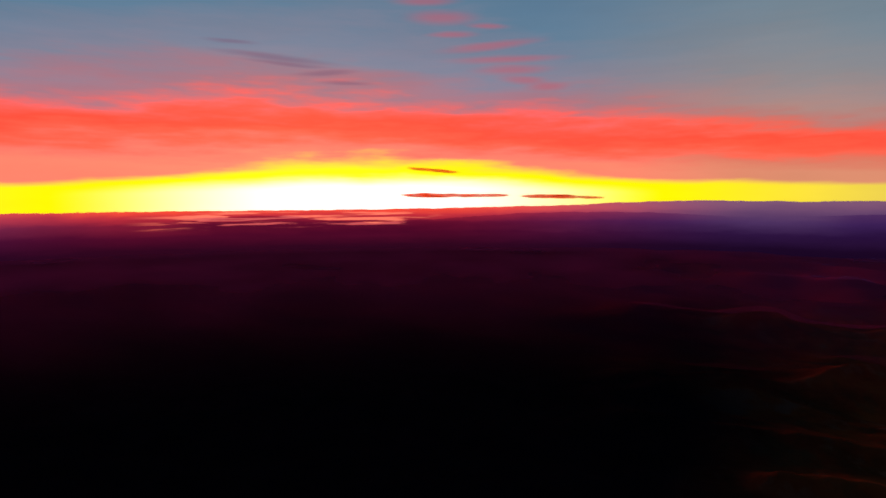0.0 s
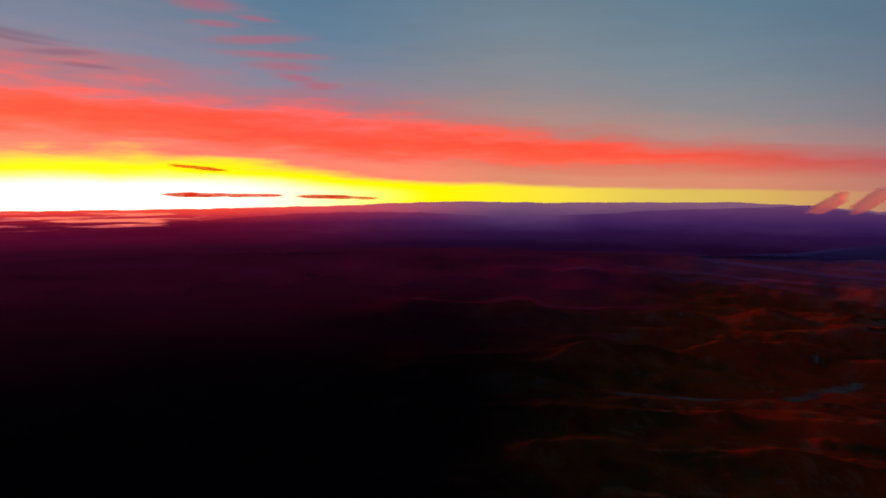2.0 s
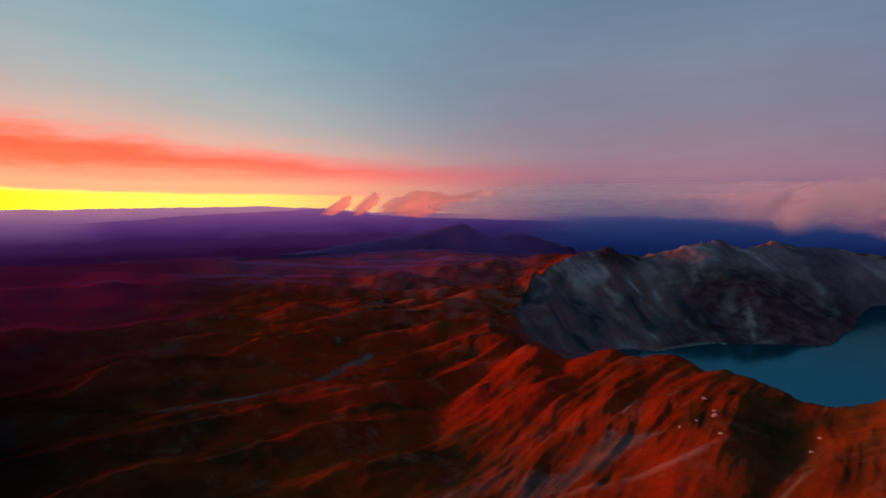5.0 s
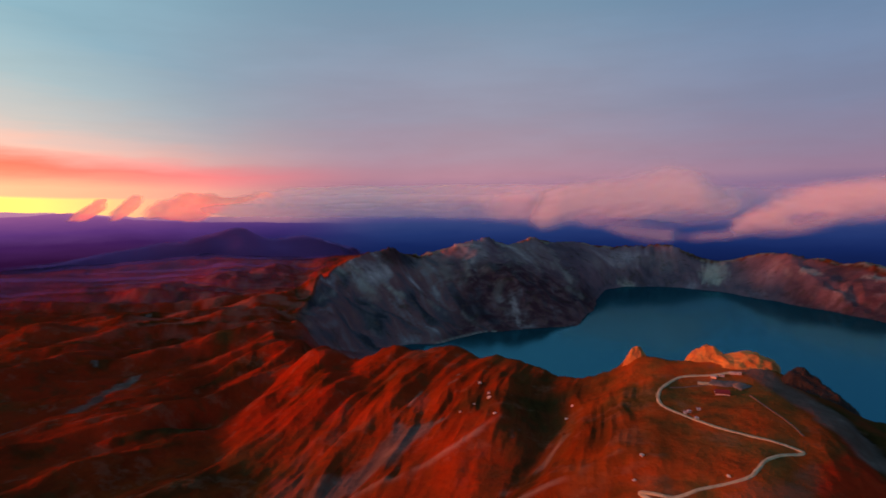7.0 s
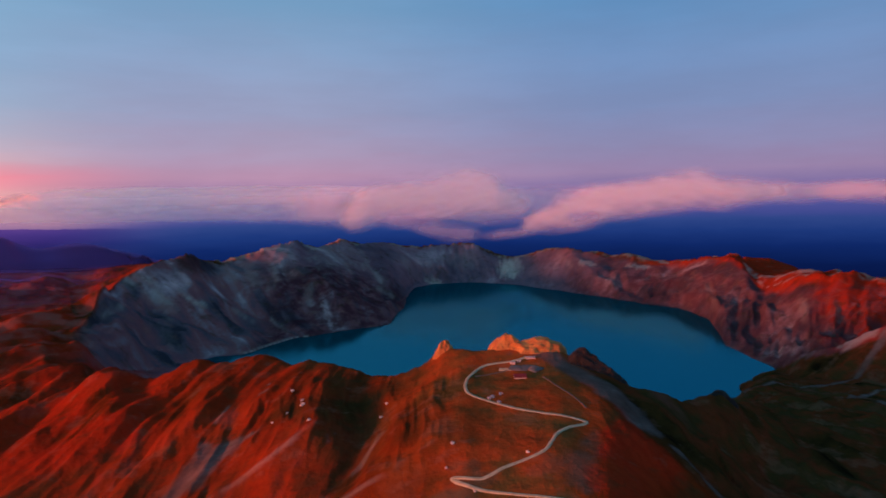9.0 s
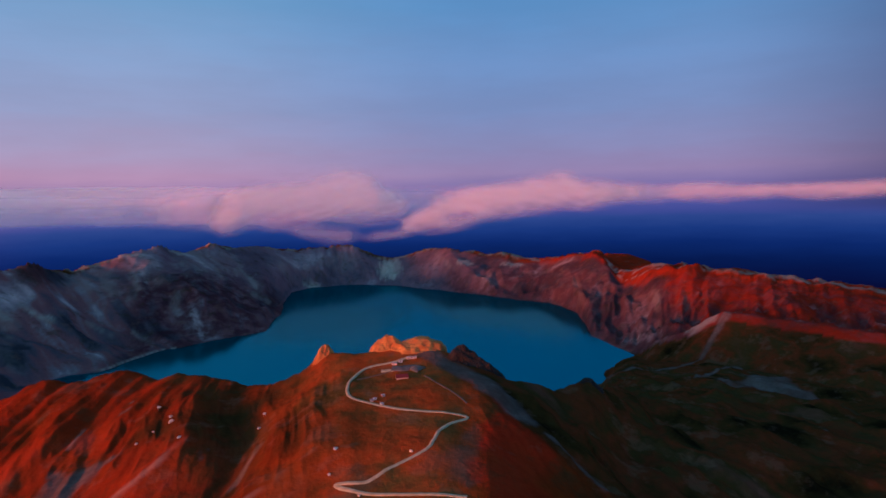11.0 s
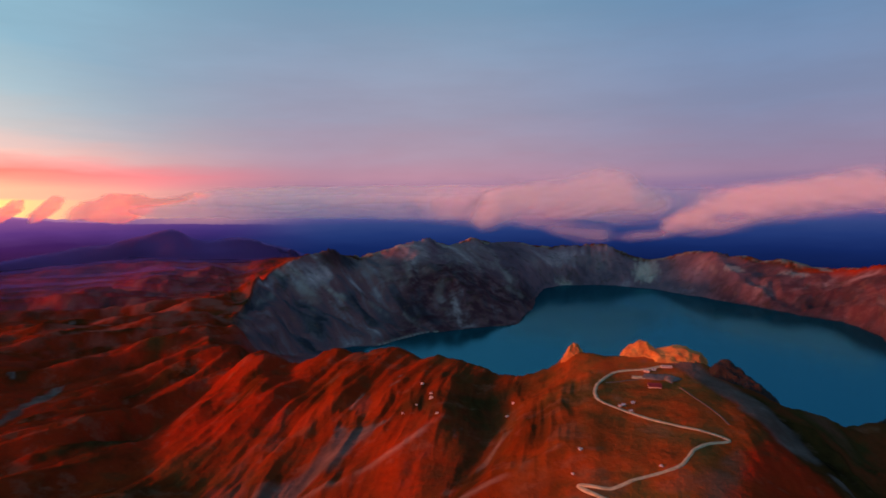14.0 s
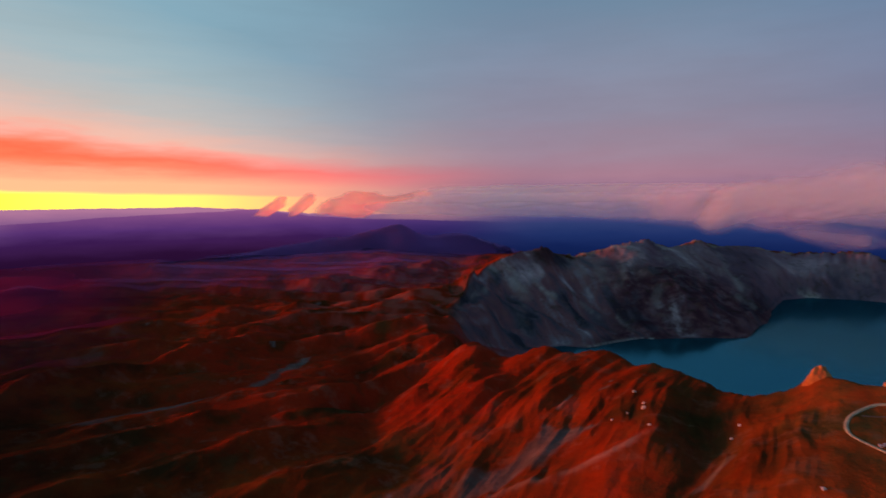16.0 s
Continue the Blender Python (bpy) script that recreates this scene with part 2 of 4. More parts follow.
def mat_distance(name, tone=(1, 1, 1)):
    """Hazy land beyond the plain: the haze and evening light are painted into its emission."""
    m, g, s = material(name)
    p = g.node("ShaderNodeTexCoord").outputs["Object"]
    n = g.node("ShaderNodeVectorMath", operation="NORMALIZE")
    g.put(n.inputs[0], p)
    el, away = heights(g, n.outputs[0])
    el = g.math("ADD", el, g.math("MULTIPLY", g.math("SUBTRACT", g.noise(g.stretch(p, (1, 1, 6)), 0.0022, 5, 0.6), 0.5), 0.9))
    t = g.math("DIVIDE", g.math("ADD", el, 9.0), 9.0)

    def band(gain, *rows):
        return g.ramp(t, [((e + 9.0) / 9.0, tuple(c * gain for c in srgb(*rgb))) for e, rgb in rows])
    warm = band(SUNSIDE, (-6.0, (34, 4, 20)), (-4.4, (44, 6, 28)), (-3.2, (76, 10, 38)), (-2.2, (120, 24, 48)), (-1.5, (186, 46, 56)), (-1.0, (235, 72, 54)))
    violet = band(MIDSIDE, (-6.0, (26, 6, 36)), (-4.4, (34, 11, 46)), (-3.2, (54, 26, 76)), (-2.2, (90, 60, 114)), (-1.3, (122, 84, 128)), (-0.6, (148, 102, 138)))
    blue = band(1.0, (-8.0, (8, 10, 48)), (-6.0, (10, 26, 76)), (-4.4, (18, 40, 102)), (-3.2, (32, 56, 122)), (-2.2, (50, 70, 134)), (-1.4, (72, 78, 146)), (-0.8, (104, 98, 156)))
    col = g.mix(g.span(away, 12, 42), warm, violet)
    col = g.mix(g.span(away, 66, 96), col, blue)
    # bright streaks painted into the emission like sunset thrown back
    glints = g.noise(g.stretch(p, (1.0, 1.0, 30.0), (900, 0, 300)), 0.0016, 4, 0.5)
    glints = g.math("MULTIPLY", g.span(glints, 0.51, 0.56), g.math("MULTIPLY", g.span(away, 8, 15, 1, 0), g.math("MULTIPLY", g.span(el, -2.7, -2.3), g.span(el, -1.3, -1.1, 1, 0))))
    col = g.mix(glints, col, tuple(c * SUNSIDE for c in srgb(255, 120, 96)) + (1,))
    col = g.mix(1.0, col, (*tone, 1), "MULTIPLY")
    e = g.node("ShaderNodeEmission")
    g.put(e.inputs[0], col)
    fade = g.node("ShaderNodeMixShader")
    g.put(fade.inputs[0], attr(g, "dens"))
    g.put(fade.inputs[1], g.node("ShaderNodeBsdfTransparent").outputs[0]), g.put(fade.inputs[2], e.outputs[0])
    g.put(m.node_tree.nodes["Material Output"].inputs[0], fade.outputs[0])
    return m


def mat_plain(name, low, high, scale, rough=0.9, relief=0.0):
    m, g, s = material(name)
    p = g.node("ShaderNodeTexCoord").outputs["Object"]
    n = g.noise(p, scale, 5, 0.6)
    g.put(s.inputs["Base Color"], g.mix(g.span(n, 0.3, 0.7), (*low, 1), (*high, 1)))
    s.inputs["Roughness"].default_value = rough
    if relief:
        bump(g, s, n, relief)
    return m


GROUND = mat_ground()
WATER = mat_water()
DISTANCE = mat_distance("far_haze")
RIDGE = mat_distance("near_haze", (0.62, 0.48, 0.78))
# violet and red sheets carry the haze of the air in their own colour
AIR_HAZE = mat_veil("mist", (0.22, 0.095, 0.32), (0.28, 0.12, 0.25))
RED_HAZE = mat_veil("red_haze_sheet", (0.32, 0.022, 0.075), (0.16, 0.016, 0.05))
CLOUD = mat_veil("cloud", (0.40, 0.44, 0.47), (0.60, 0.66, 0.70))
BANK = mat_veil("cloud_sheet", (0.50, 0.46, 0.48), (0.74, 0.69, 0.72))
SMOKE = mat_veil("steam", (0.85, 0.44, 0.36), (1.0, 0.58, 0.48))
DUSK = mat_veil("dusk_cloud", (0.50, 0.09, 0.03), (0.80, 0.13, 0.03))
ROAD = mat_plain("pale_gravel", (0.36, 0.31, 0.17), (0.52, 0.46, 0.28), 0.3)
TRACK = mat_plain("worn_track", (0.10, 0.062, 0.036), (0.15, 0.10, 0.062), 0.3)
YARD = mat_plain("grey_yard", (0.10, 0.080, 0.066), (0.17, 0.145, 0.125), 0.2)

# ---- the shape of the land, fitted to the view by bearing from the camera ----
# bearing: degrees to the left of north (y); each row: bearing, distance, height over the lake


def dip(b, el, r):
    return (b, r, EYE[2] + r * math.tan(radians(el)))


LINES = [
    [(60, 150, 60), (-60, 150, 60), (-98, 150, 120), (-140, 150, 60)],
    [dip(60, -26.5, 600), dip(-45, -26.5, 600), dip(-56, -28, 560), dip(-70, -28.5, 480), dip(-85, -29, 390), dip(-95, -29.5, 350), dip(-105, -28.4, 350), dip(-112, -27.6, 370), dip(-118, -29, 430), dip(-140, -29, 520)],
    # the near crest
    [(60, 850, 118), (-48, 850, 116), dip(-52, -18, 900), dip(-57, -15.8, 930), dip(-62.3, -14.5, 880), dip(-65.2, -14.9, 850),
     dip(-69.4, -13.8, 820), dip(-75.3, -14.0, 780), dip(-80, -14.8, 740), dip(-82, -15.6, 700), dip(-87, -16.4, 660),
     dip(-90.8, -15.5, 640), dip(-94, -14.8, 630), dip(-103, -14.9, 625), dip(-105.8, -15.7, 620), dip(-108.6, -16.6, 600),
     dip(-110, -17.4, 600), dip(-114, -17.8, 620), dip(-116, -18.0, 640), dip(-117.6, -17.4, 670), dip(-120, -18.3, 700), dip(-123, -19.3, 720), dip(-140, -21, 760)],
    # the near foot inside the crater
    [(60, 1300, 126), (-50, 1250, 128), (-58, 1100, 148), (-60.5, 1080, 135), (-62.3, 1100, 90), (-65.3, 1200, 20), (-70, 1250, -4), (-85, 1150, -10),
     (-100, 1020, -10), (-112, 1080, -6), (-116, 1150, -2), (-118.9, 1285, 0), (-119.3, 1367, 0), (-120.4, 1436, 0), (-122, 1512, 1), (-123.2, 1380, 25), (-128, 1300, 55), (-140, 1200, 60)],
    # the far shore
    [(60, 1650, 131), (-50, 1600, 133), (-58, 1300, 140), (-60.5, 1280, 118), (-62.3, 1360, 70), (-65.3, 1520, 15), (-70, 1640, 1), (-73.4, 1650, 0), (-76.3, 1717, 0), (-78.3, 1780, 0), (-82.4, 1828, 0),
     (-86.9, 1904, 0), (-87.5, 2010, 0), (-88.4, 2179, 0), (-88.7, 2400, 0), (-89.4, 2670, 0), (-91.6, 2803, 0), (-94.9, 2824, 0), (-97.6, 2782, 0), (-102, 2638, 0), (-106.3, 2448, 0),
     (-111.5, 2291, 0), (-114.1, 2225, 0), (-116.5, 2035, 0), (-117.5, 1829, 0), (-117.9, 1700, 0), (-119.9, 1600, 0), (-122, 1524, 1), dip(-123.6, -13.36, 1440), dip(-125.3, -12.74, 1430),
     dip(-126.5, -12.3, 1420), dip(-128.2, -10.94, 1420), dip(-129.3, -10.43, 1420), dip(-131.3, -10.56, 1420), dip(-133.8, -10.83, 1420), dip(-140, -11.2, 1400)],
    # a terrace behind the right-hand shore, elsewhere half way up the wall
    [(60, 1850, 135), (-50, 1800, 137), (-55, 1600, 142), (-58, 1400, 141), (-60.5, 1370, 126), (-62.3, 1500, 110), (-65.3, 1720, 95), (-70, 1880, 100), (-79, 2080, 85), (-84, 2150, 82), (-87, 2350, 85),
     (-90, 2800, 65), (-95, 3000, 70), (-99, 2950, 40), (-104, 2720, 70), (-110, 2480, 70), (-114, 2420, 68), (-118, 2100, 85), (-121, 1900, 60),
     (-124, 1620, 55), (-128, 1600, 92), (-132, 1600, 105), (-140, 1600, 105)],
    # the rim
    [(60, 2050, 140), (-45, 2050, 141), (-55, 1750, 146), dip(-58, -9.8, 1500), dip(-60.5, -10.2, 1450), dip(-62.3, -8.0, 1700), dip(-63.4, -6.7, 1900), dip(-65.3, -5.4, 2000), dip(-67.3, -4.77, 2080), dip(-68.4, -4.61, 2120), dip(-69.2, -4.57, 2150),
     dip(-70.3, -4.98, 2200), dip(-71.6, -5.2, 2270), dip(-73.9, -4.87, 2380), dip(-75.8, -4.32, 2480), dip(-76.8, -4.01, 2520), dip(-78.7, -3.8, 2590), dip(-79.5, -4.2, 2620), dip(-81.7, -3.83, 2720),
     dip(-82.8, -3.55, 2760), dip(-84.8, -4.05, 2850), dip(-86.9, -4.13, 2940), dip(-88.5, -4.6, 3000), dip(-92.3, -4.52, 3160), dip(-94.4, -4.25, 3190), dip(-95.5, -4.39, 3200), dip(-97.1, -5.5, 3120),
     dip(-98.8, -5.98, 3090), dip(-100.4, -5.74, 3080), dip(-102, -5.22, 3020), dip(-104.7, -4.83, 2900), dip(-105.8, -5.4, 2850), dip(-110, -5.45, 2720), dip(-113, -6.15, 2650), dip(-116, -5.78, 2550),
     dip(-118.4, -5.35, 2420), dip(-119.1, -5.7, 2380), dip(-120.3, -7.95, 2150), dip(-121.3, -7.9, 2100), dip(-122.6, -7.4, 2000), dip(-123.4, -6.95, 1980), dip(-124.7, -6.6, 1960), dip(-126.8, -6.2, 1950),
     dip(-127.4, -6.65, 1950), dip(-131.2, -6.95, 1950), dip(-133.6, -7.4, 1950), dip(-140, -8, 1950)],
    # outer slopes behind it
    [dip(60, -5.0, 2750), dip(-46, -5.0, 2750), dip(-54.2, -4.72, 2750), dip(-58, -5.0, 2700), dip(-61, -5.35, 2650), dip(-63.2, -5.1, 2650), dip(-66, -5.2, 2700),
     (-70, 2800, 100), (-80, 3250, 80), (-95, 3450, 20), (-110, 3200, 20), (-118, 2900, 60), dip(-119.4, -5.5, 2900), dip(-121.2, -5.55, 2900), dip(-123, -6.15, 2900), dip(-125, -8, 2900), (-140, 2900, 0)],
    [dip(60, -5.8, 3300), dip(-46, -5.6, 3300), dip(-62, -5.6, 3300), dip(-70, -6.0, 3400), dip(-90, -7, 3700), dip(-140, -9.0, 3500)],
    [dip(60, -5.3, 4200), dip(-60, -5.0, 4200), dip(-75, -7.5, 4200), dip(-140, -9, 4200)],
    [dip(60, -5.6, 4920), dip(-60, -5.4, 4920), dip(-75, -8, 4920), dip(-140, -9, 4920)],
]
rng = np.random.default_rng(7)
PERM = rng.permutation(512).astype(np.int32)
GRAD = rng.uniform(0, 2 * np.pi, 512)[PERM]
GRAD_X, GRAD_Y = np.cos(GRAD).astype(np.float32), np.sin(GRAD).astype(np.float32)


def perlin(x, y):
    x, y = np.broadcast_arrays(np.asarray(x, np.float32), np.asarray(y, np.float32))
    lx, ly = np.floor(x), np.floor(y)
    xi, yi = lx.astype(np.int32), ly.astype(np.int32)
    fx, fy = x - lx, y - ly
    u, w = fx * fx * (3 - 2 * fx), fy * fy * (3 - 2 * fy)
    left, right = PERM[xi & 511] + yi, PERM[(xi + 1) & 511] + yi

    def corner(h, dx, dy):
        h = h & 511
        return GRAD_X[h] * dx + GRAD_Y[h] * dy
    a, c = corner(left, fx, fy), corner(left + 1, fx, fy - 1)
    a = a + u * (corner(right, fx - 1, fy) - a)
    c = c + u * (corner(right + 1, fx - 1, fy - 1) - c)
    return (a + w * (c - a)) * 1.5


def fbm(x, y, octaves=4, gain=0.5):
    total, amp = 0, 1.0
    for k in range(octaves):
        total = total + amp * perlin(x * 2 ** k + 17.3 * k, y * 2 ** k + 5.1 * k)
        amp *= gain
    return total


def ridged(x, y, octaves=4, gain=0.5):
    total, amp = 0, 1.0
    for k in range(octaves):
        total = total + amp * (0.5 - np.abs(perlin(x * 2 ** k + 9.7 * k, y * 2 ** k + 3.3 * k)) * 1.6)
        amp *= gain
    return total


HUB = (1950.0, -250.0)


def between(x, a, b):
    t = np.clip((x - a) / (b - a), 0, 1)
    return t * t * (3 - 2 * t)


def lines_at(b):
    rs, zs = [], []
    for i, line in enumerate(LINES):
        a = np.array(line)[::-1]
        # the near lines bend softly, the far ones from point to point
        soft = {1: 4.0, 2: 0.8, 6: 0.4}.get(i, 0.0)
        taps = np.linspace(-soft, soft, 7) if soft else np.zeros(1)
        rs.append(sum(np.interp(b + o, a[:, 0], a[:, 1]) for o in taps) / len(taps))
        zs.append(sum(np.interp(b + o, a[:, 0], a[:, 2]) for o in taps) / len(taps))
    return np.array(rs), np.array(zs)


def plan(b, r):
    return np.array((-math.sin(radians(b)) * r, math.cos(radians(b)) * r))


# spurs of the near slope: bearings and distances down the crest line, height, width
SPURS = [
    ([(-81.3, 690), (-80.2, 610), (-79.0, 536), (-74.8, 518), (-69.1, 515), (-63.5, 518), (-55, 525)], 19, 30),
    ([(-91.4, 600), (-91.0, 522), (-90.7, 440), (-85.8, 425), (-80.3, 420), (-72, 420)], 16, 27),
    ([(-82.6, 660), (-84.4, 590), (-84.8, 540), (-82.0, 450), (-77, 395)], -15, 26),
    ([(-107.5, 560), (-109.2, 530), (-111.5, 505), (-115, 473), (-122, 450), (-130, 430)], 15, 34),
    ([(-71.5, 800), (-69.5, 690), (-66, 635), (-58, 605), (-46, 590)], 8, 30),
    ([(-75.5, 770), (-74.3, 670), (-71, 605), (-64, 578), (-52, 565)], 7, 26),
    ([(-78.4, 740), (-77.4, 650), (-74.6, 595), (-70, 570)], 7, 22),
    ([(-66.5, 830), (-63.5, 740), (-57, 690), (-46, 660)], 9, 34),
    ([(-86.8, 640), (-87.6, 560), (-86.6, 480), (-81, 420)], 8, 22),
    ([(-121, 620), (-126, 560), (-134, 520)], -14, 50),
    # long spurs that run out over the flank
    ([(-63, 1720), (-54, 1515), (-41, 1450), (-30, 1385), (-18, 1345), (-8, 1330)], 40, 75),
    ([(-59, 2190), (-50, 1960), (-42, 1860), (-28, 1950), (-20, 2000)], 32, 90),
    ([(-60, 1205), (-50, 1145), (-41, 1165), (-34, 1100), (-26, 1055), (-19, 970), (-10, 930)], 38, 58),
    ([(-62, 1120), (-52, 1045), (-45, 955), (-40, 925)], 18, 40),
    ([(-61.5, 1065), (-54.8, 898), (-46.6, 828), (-39, 838), (-31.6, 792), (-17, 773), (-8, 765)], 26, 40),
    ([(-66, 1000), (-62, 900), (-54, 760), (-42, 726), (-31, 690), (-20, 670)], 22, 36),
    ([(-67.3, 900), (-62.8, 800), (-56, 712), (-50, 640), (-40, 600), (-28, 590)], 17, 32),
    ([(-58, 1420), (-48, 1330), (-40, 1300), (-33, 1265)], 18, 38),
]
# bare grey stone: bearings and distances down the middle, width
STONE = [
    ([(-71.2, 590), (-68.6, 574), (-65.8, 556), (-63.5, 545)], 17),
    ([(-101.5, 625), (-104.5, 590), (-107.5, 555), (-110.5, 520)], 12),
    ([(-114, 485), (-119, 460)], 5),
    ([(-46.5, 1075), (-43, 985), (-38, 930), (-34.3, 905), (-27, 880)], 9),
    ([(-119.5, 1130), (-123.2, 1190), (-127.5, 1310), (-130.6, 1480)], 7),
    ([(-126.3, 1045), (-128.3, 1150), (-130.3, 1270)], 6),
    ([(-131.5, 1080), (-133, 1180), (-136, 1100)], 26),
]
# pale ground: bearing, distance, half width in degrees, half depth, lean
PALE = [(-98.7, 2970, 1.3, 170, 0.0), (-106.0, 2700, 0.8, 60, 0.4), (-110.5, 2620, 1.2, 40, 0.3), (-59, 2300, 0.9, 40, 0.0), (-57, 2250, 0.6, 30, 0.0), (-76, 2440, 1.5, 25, 0.0), (-80, 2590, 1.4, 25, 0.0),
        (-91.5, 2790, 1.0, 30, 0.0), (-127.5, 1415, 1.5, 22, 0.0)]
# pale lines on the near slope, spur crests painted as sunlit and a gully's pale scar: bearings and distances, width,
# strength
LIT_CRESTS_AND_SCARS = [([(-79.3, 548), (-77, 528), (-74.8, 519), (-69.1, 516), (-64, 519)], 4.5, 0.28), ([(-90.8, 444), (-88, 432), (-85.8, 426), (-81, 421)], 3.5, 0.22),
        ([(-85.9, 524), (-84.6, 500), (-83.6, 482), (-81.5, 462), (-79.8, 448)], 3.2, 0.6), ([(-66.5, 552), (-65.0, 540)], 3.0, 0.4), ([(-71.8, 690), (-70.6, 660)], 2.5, 0.25)]
# pale scree on the crater wall, after four broad lighter areas on its upper part: bearings and dips down the middle,
# width, strength
FANS = [([(-72.3, -6.0), (-74.2, -6.6)], 1.5, 0.22), ([(-76.4, -5.0), (-78.2, -6.0)], 1.4, 0.22), ([(-81, -4.9), (-83.4, -5.5)], 1.5, 0.24), ([(-88, -5.5), (-92, -5.8), (-95, -6.0)], 0.8, 0.18),
        ([(-63.9, -6.0), (-65.6, -6.7), (-66.3, -7.9), (-67.6, -9.0)], 0.75, 0.5), ([(-68.2, -7.5), (-69.0, -8.4), (-70.3, -9.1)], 0.22, 0.75), ([(-62.4, -9.1), (-63.6, -8.5)], 0.4, 0.32),
        ([(-66.6, -10.5), (-67.6, -12.5)], 0.5, 0.12), ([(-76.7, -5.9), (-76.1, -7.6)], 0.5, 0.22), ([(-80.0, -7.8), (-79.2, -9.0)], 0.5, 0.2), ([(-84.7, -6.2), (-85.8, -7.2), (-86.6, -7.9)], 0.4, 0.34),
        ([(-86.0, -8.4), (-87.3, -9.2)], 0.35, 0.26), ([(-76.0, -10.8), (-77.4, -12.0)], 0.22, 0.3), ([(-72.6, -9.6), (-74.4, -10.8)], 0.25, 0.22), ([(-88.6, -6.0), (-89.6, -7.2)], 0.4, 0.22),
        ([(-103.4, -5.6), (-104.6, -6.6)], 0.3, 0.2), ([(-116.4, -8.0), (-117.2, -10.2)], 0.3, 0.2), ([(-123.6, -9.0), (-123.9, -10.6)], 0.35, 0.24), ([(-126.0, -9.0), (-126.4, -10.4)], 0.3, 0.16)]


# buttresses and bays of the far crater wall: bearings and shares of the climb (in ninths) down their middle, height, width
BUTTRESSES = [
    ([(-76.4, 9), (-79.5, 5.5), (-82, 3), (-87.0, 0.5)], 34, 2.0),
    ([(-71.8, 8), (-73.5, 4.5), (-75.5, 1.5)], -26, 1.9),
    ([(-69.3, 9), (-70.0, 6.5), (-71.8, 3.5)], 26, 1.1),
    ([(-65.4, 7), (-66.2, 3)], -24, 1.8),
    ([(-83.8, 8), (-87.5, 4), (-89.5, 2)], -28, 1.8),
    ([(-91.6, 9), (-92.2, 2)], 20, 1.3),
    ([(-103.8, 9), (-106.5, 4), (-108.5, 1)], 22, 1.5),
    ([(-110.5, 8), (-112.5, 3)], -18, 1.5),
    ([(-116, 9), (-116.6, 4), (-117.4, 1)], 24, 1.2),
]


def flat_reach(x, y, line):
    """Distance from points to a line, both in the plane of the wall."""
    best = np.full(np.shape(x), 1e9)
    for (ax, ay), (cx, cy) in zip(line, line[1:]):
        dx, dy = cx - ax, cy - ay
        t = np.clip(((x - ax) * dx + (y - ay) * dy) / (dx * dx + dy * dy), 0, 1)
        best = np.minimum(best, np.hypot(x - ax - t * dx, y - ay - t * dy))
    return best


def reach(x, y, line):
    """Distance from places to a line on the plan."""
    best = np.full(np.shape(x), 1e9)
    pts = [plan(*q) for q in line]
    for a, c in zip(pts, pts[1:]):
        d = c - a
        t = np.clip(((x - a[0]) * d[0] + (y - a[1]) * d[1]) / (d @ d), 0, 1)
        best = np.minimum(best, np.hypot(x - a[0] - t * d[0], y - a[1] - t * d[1]))
    return best


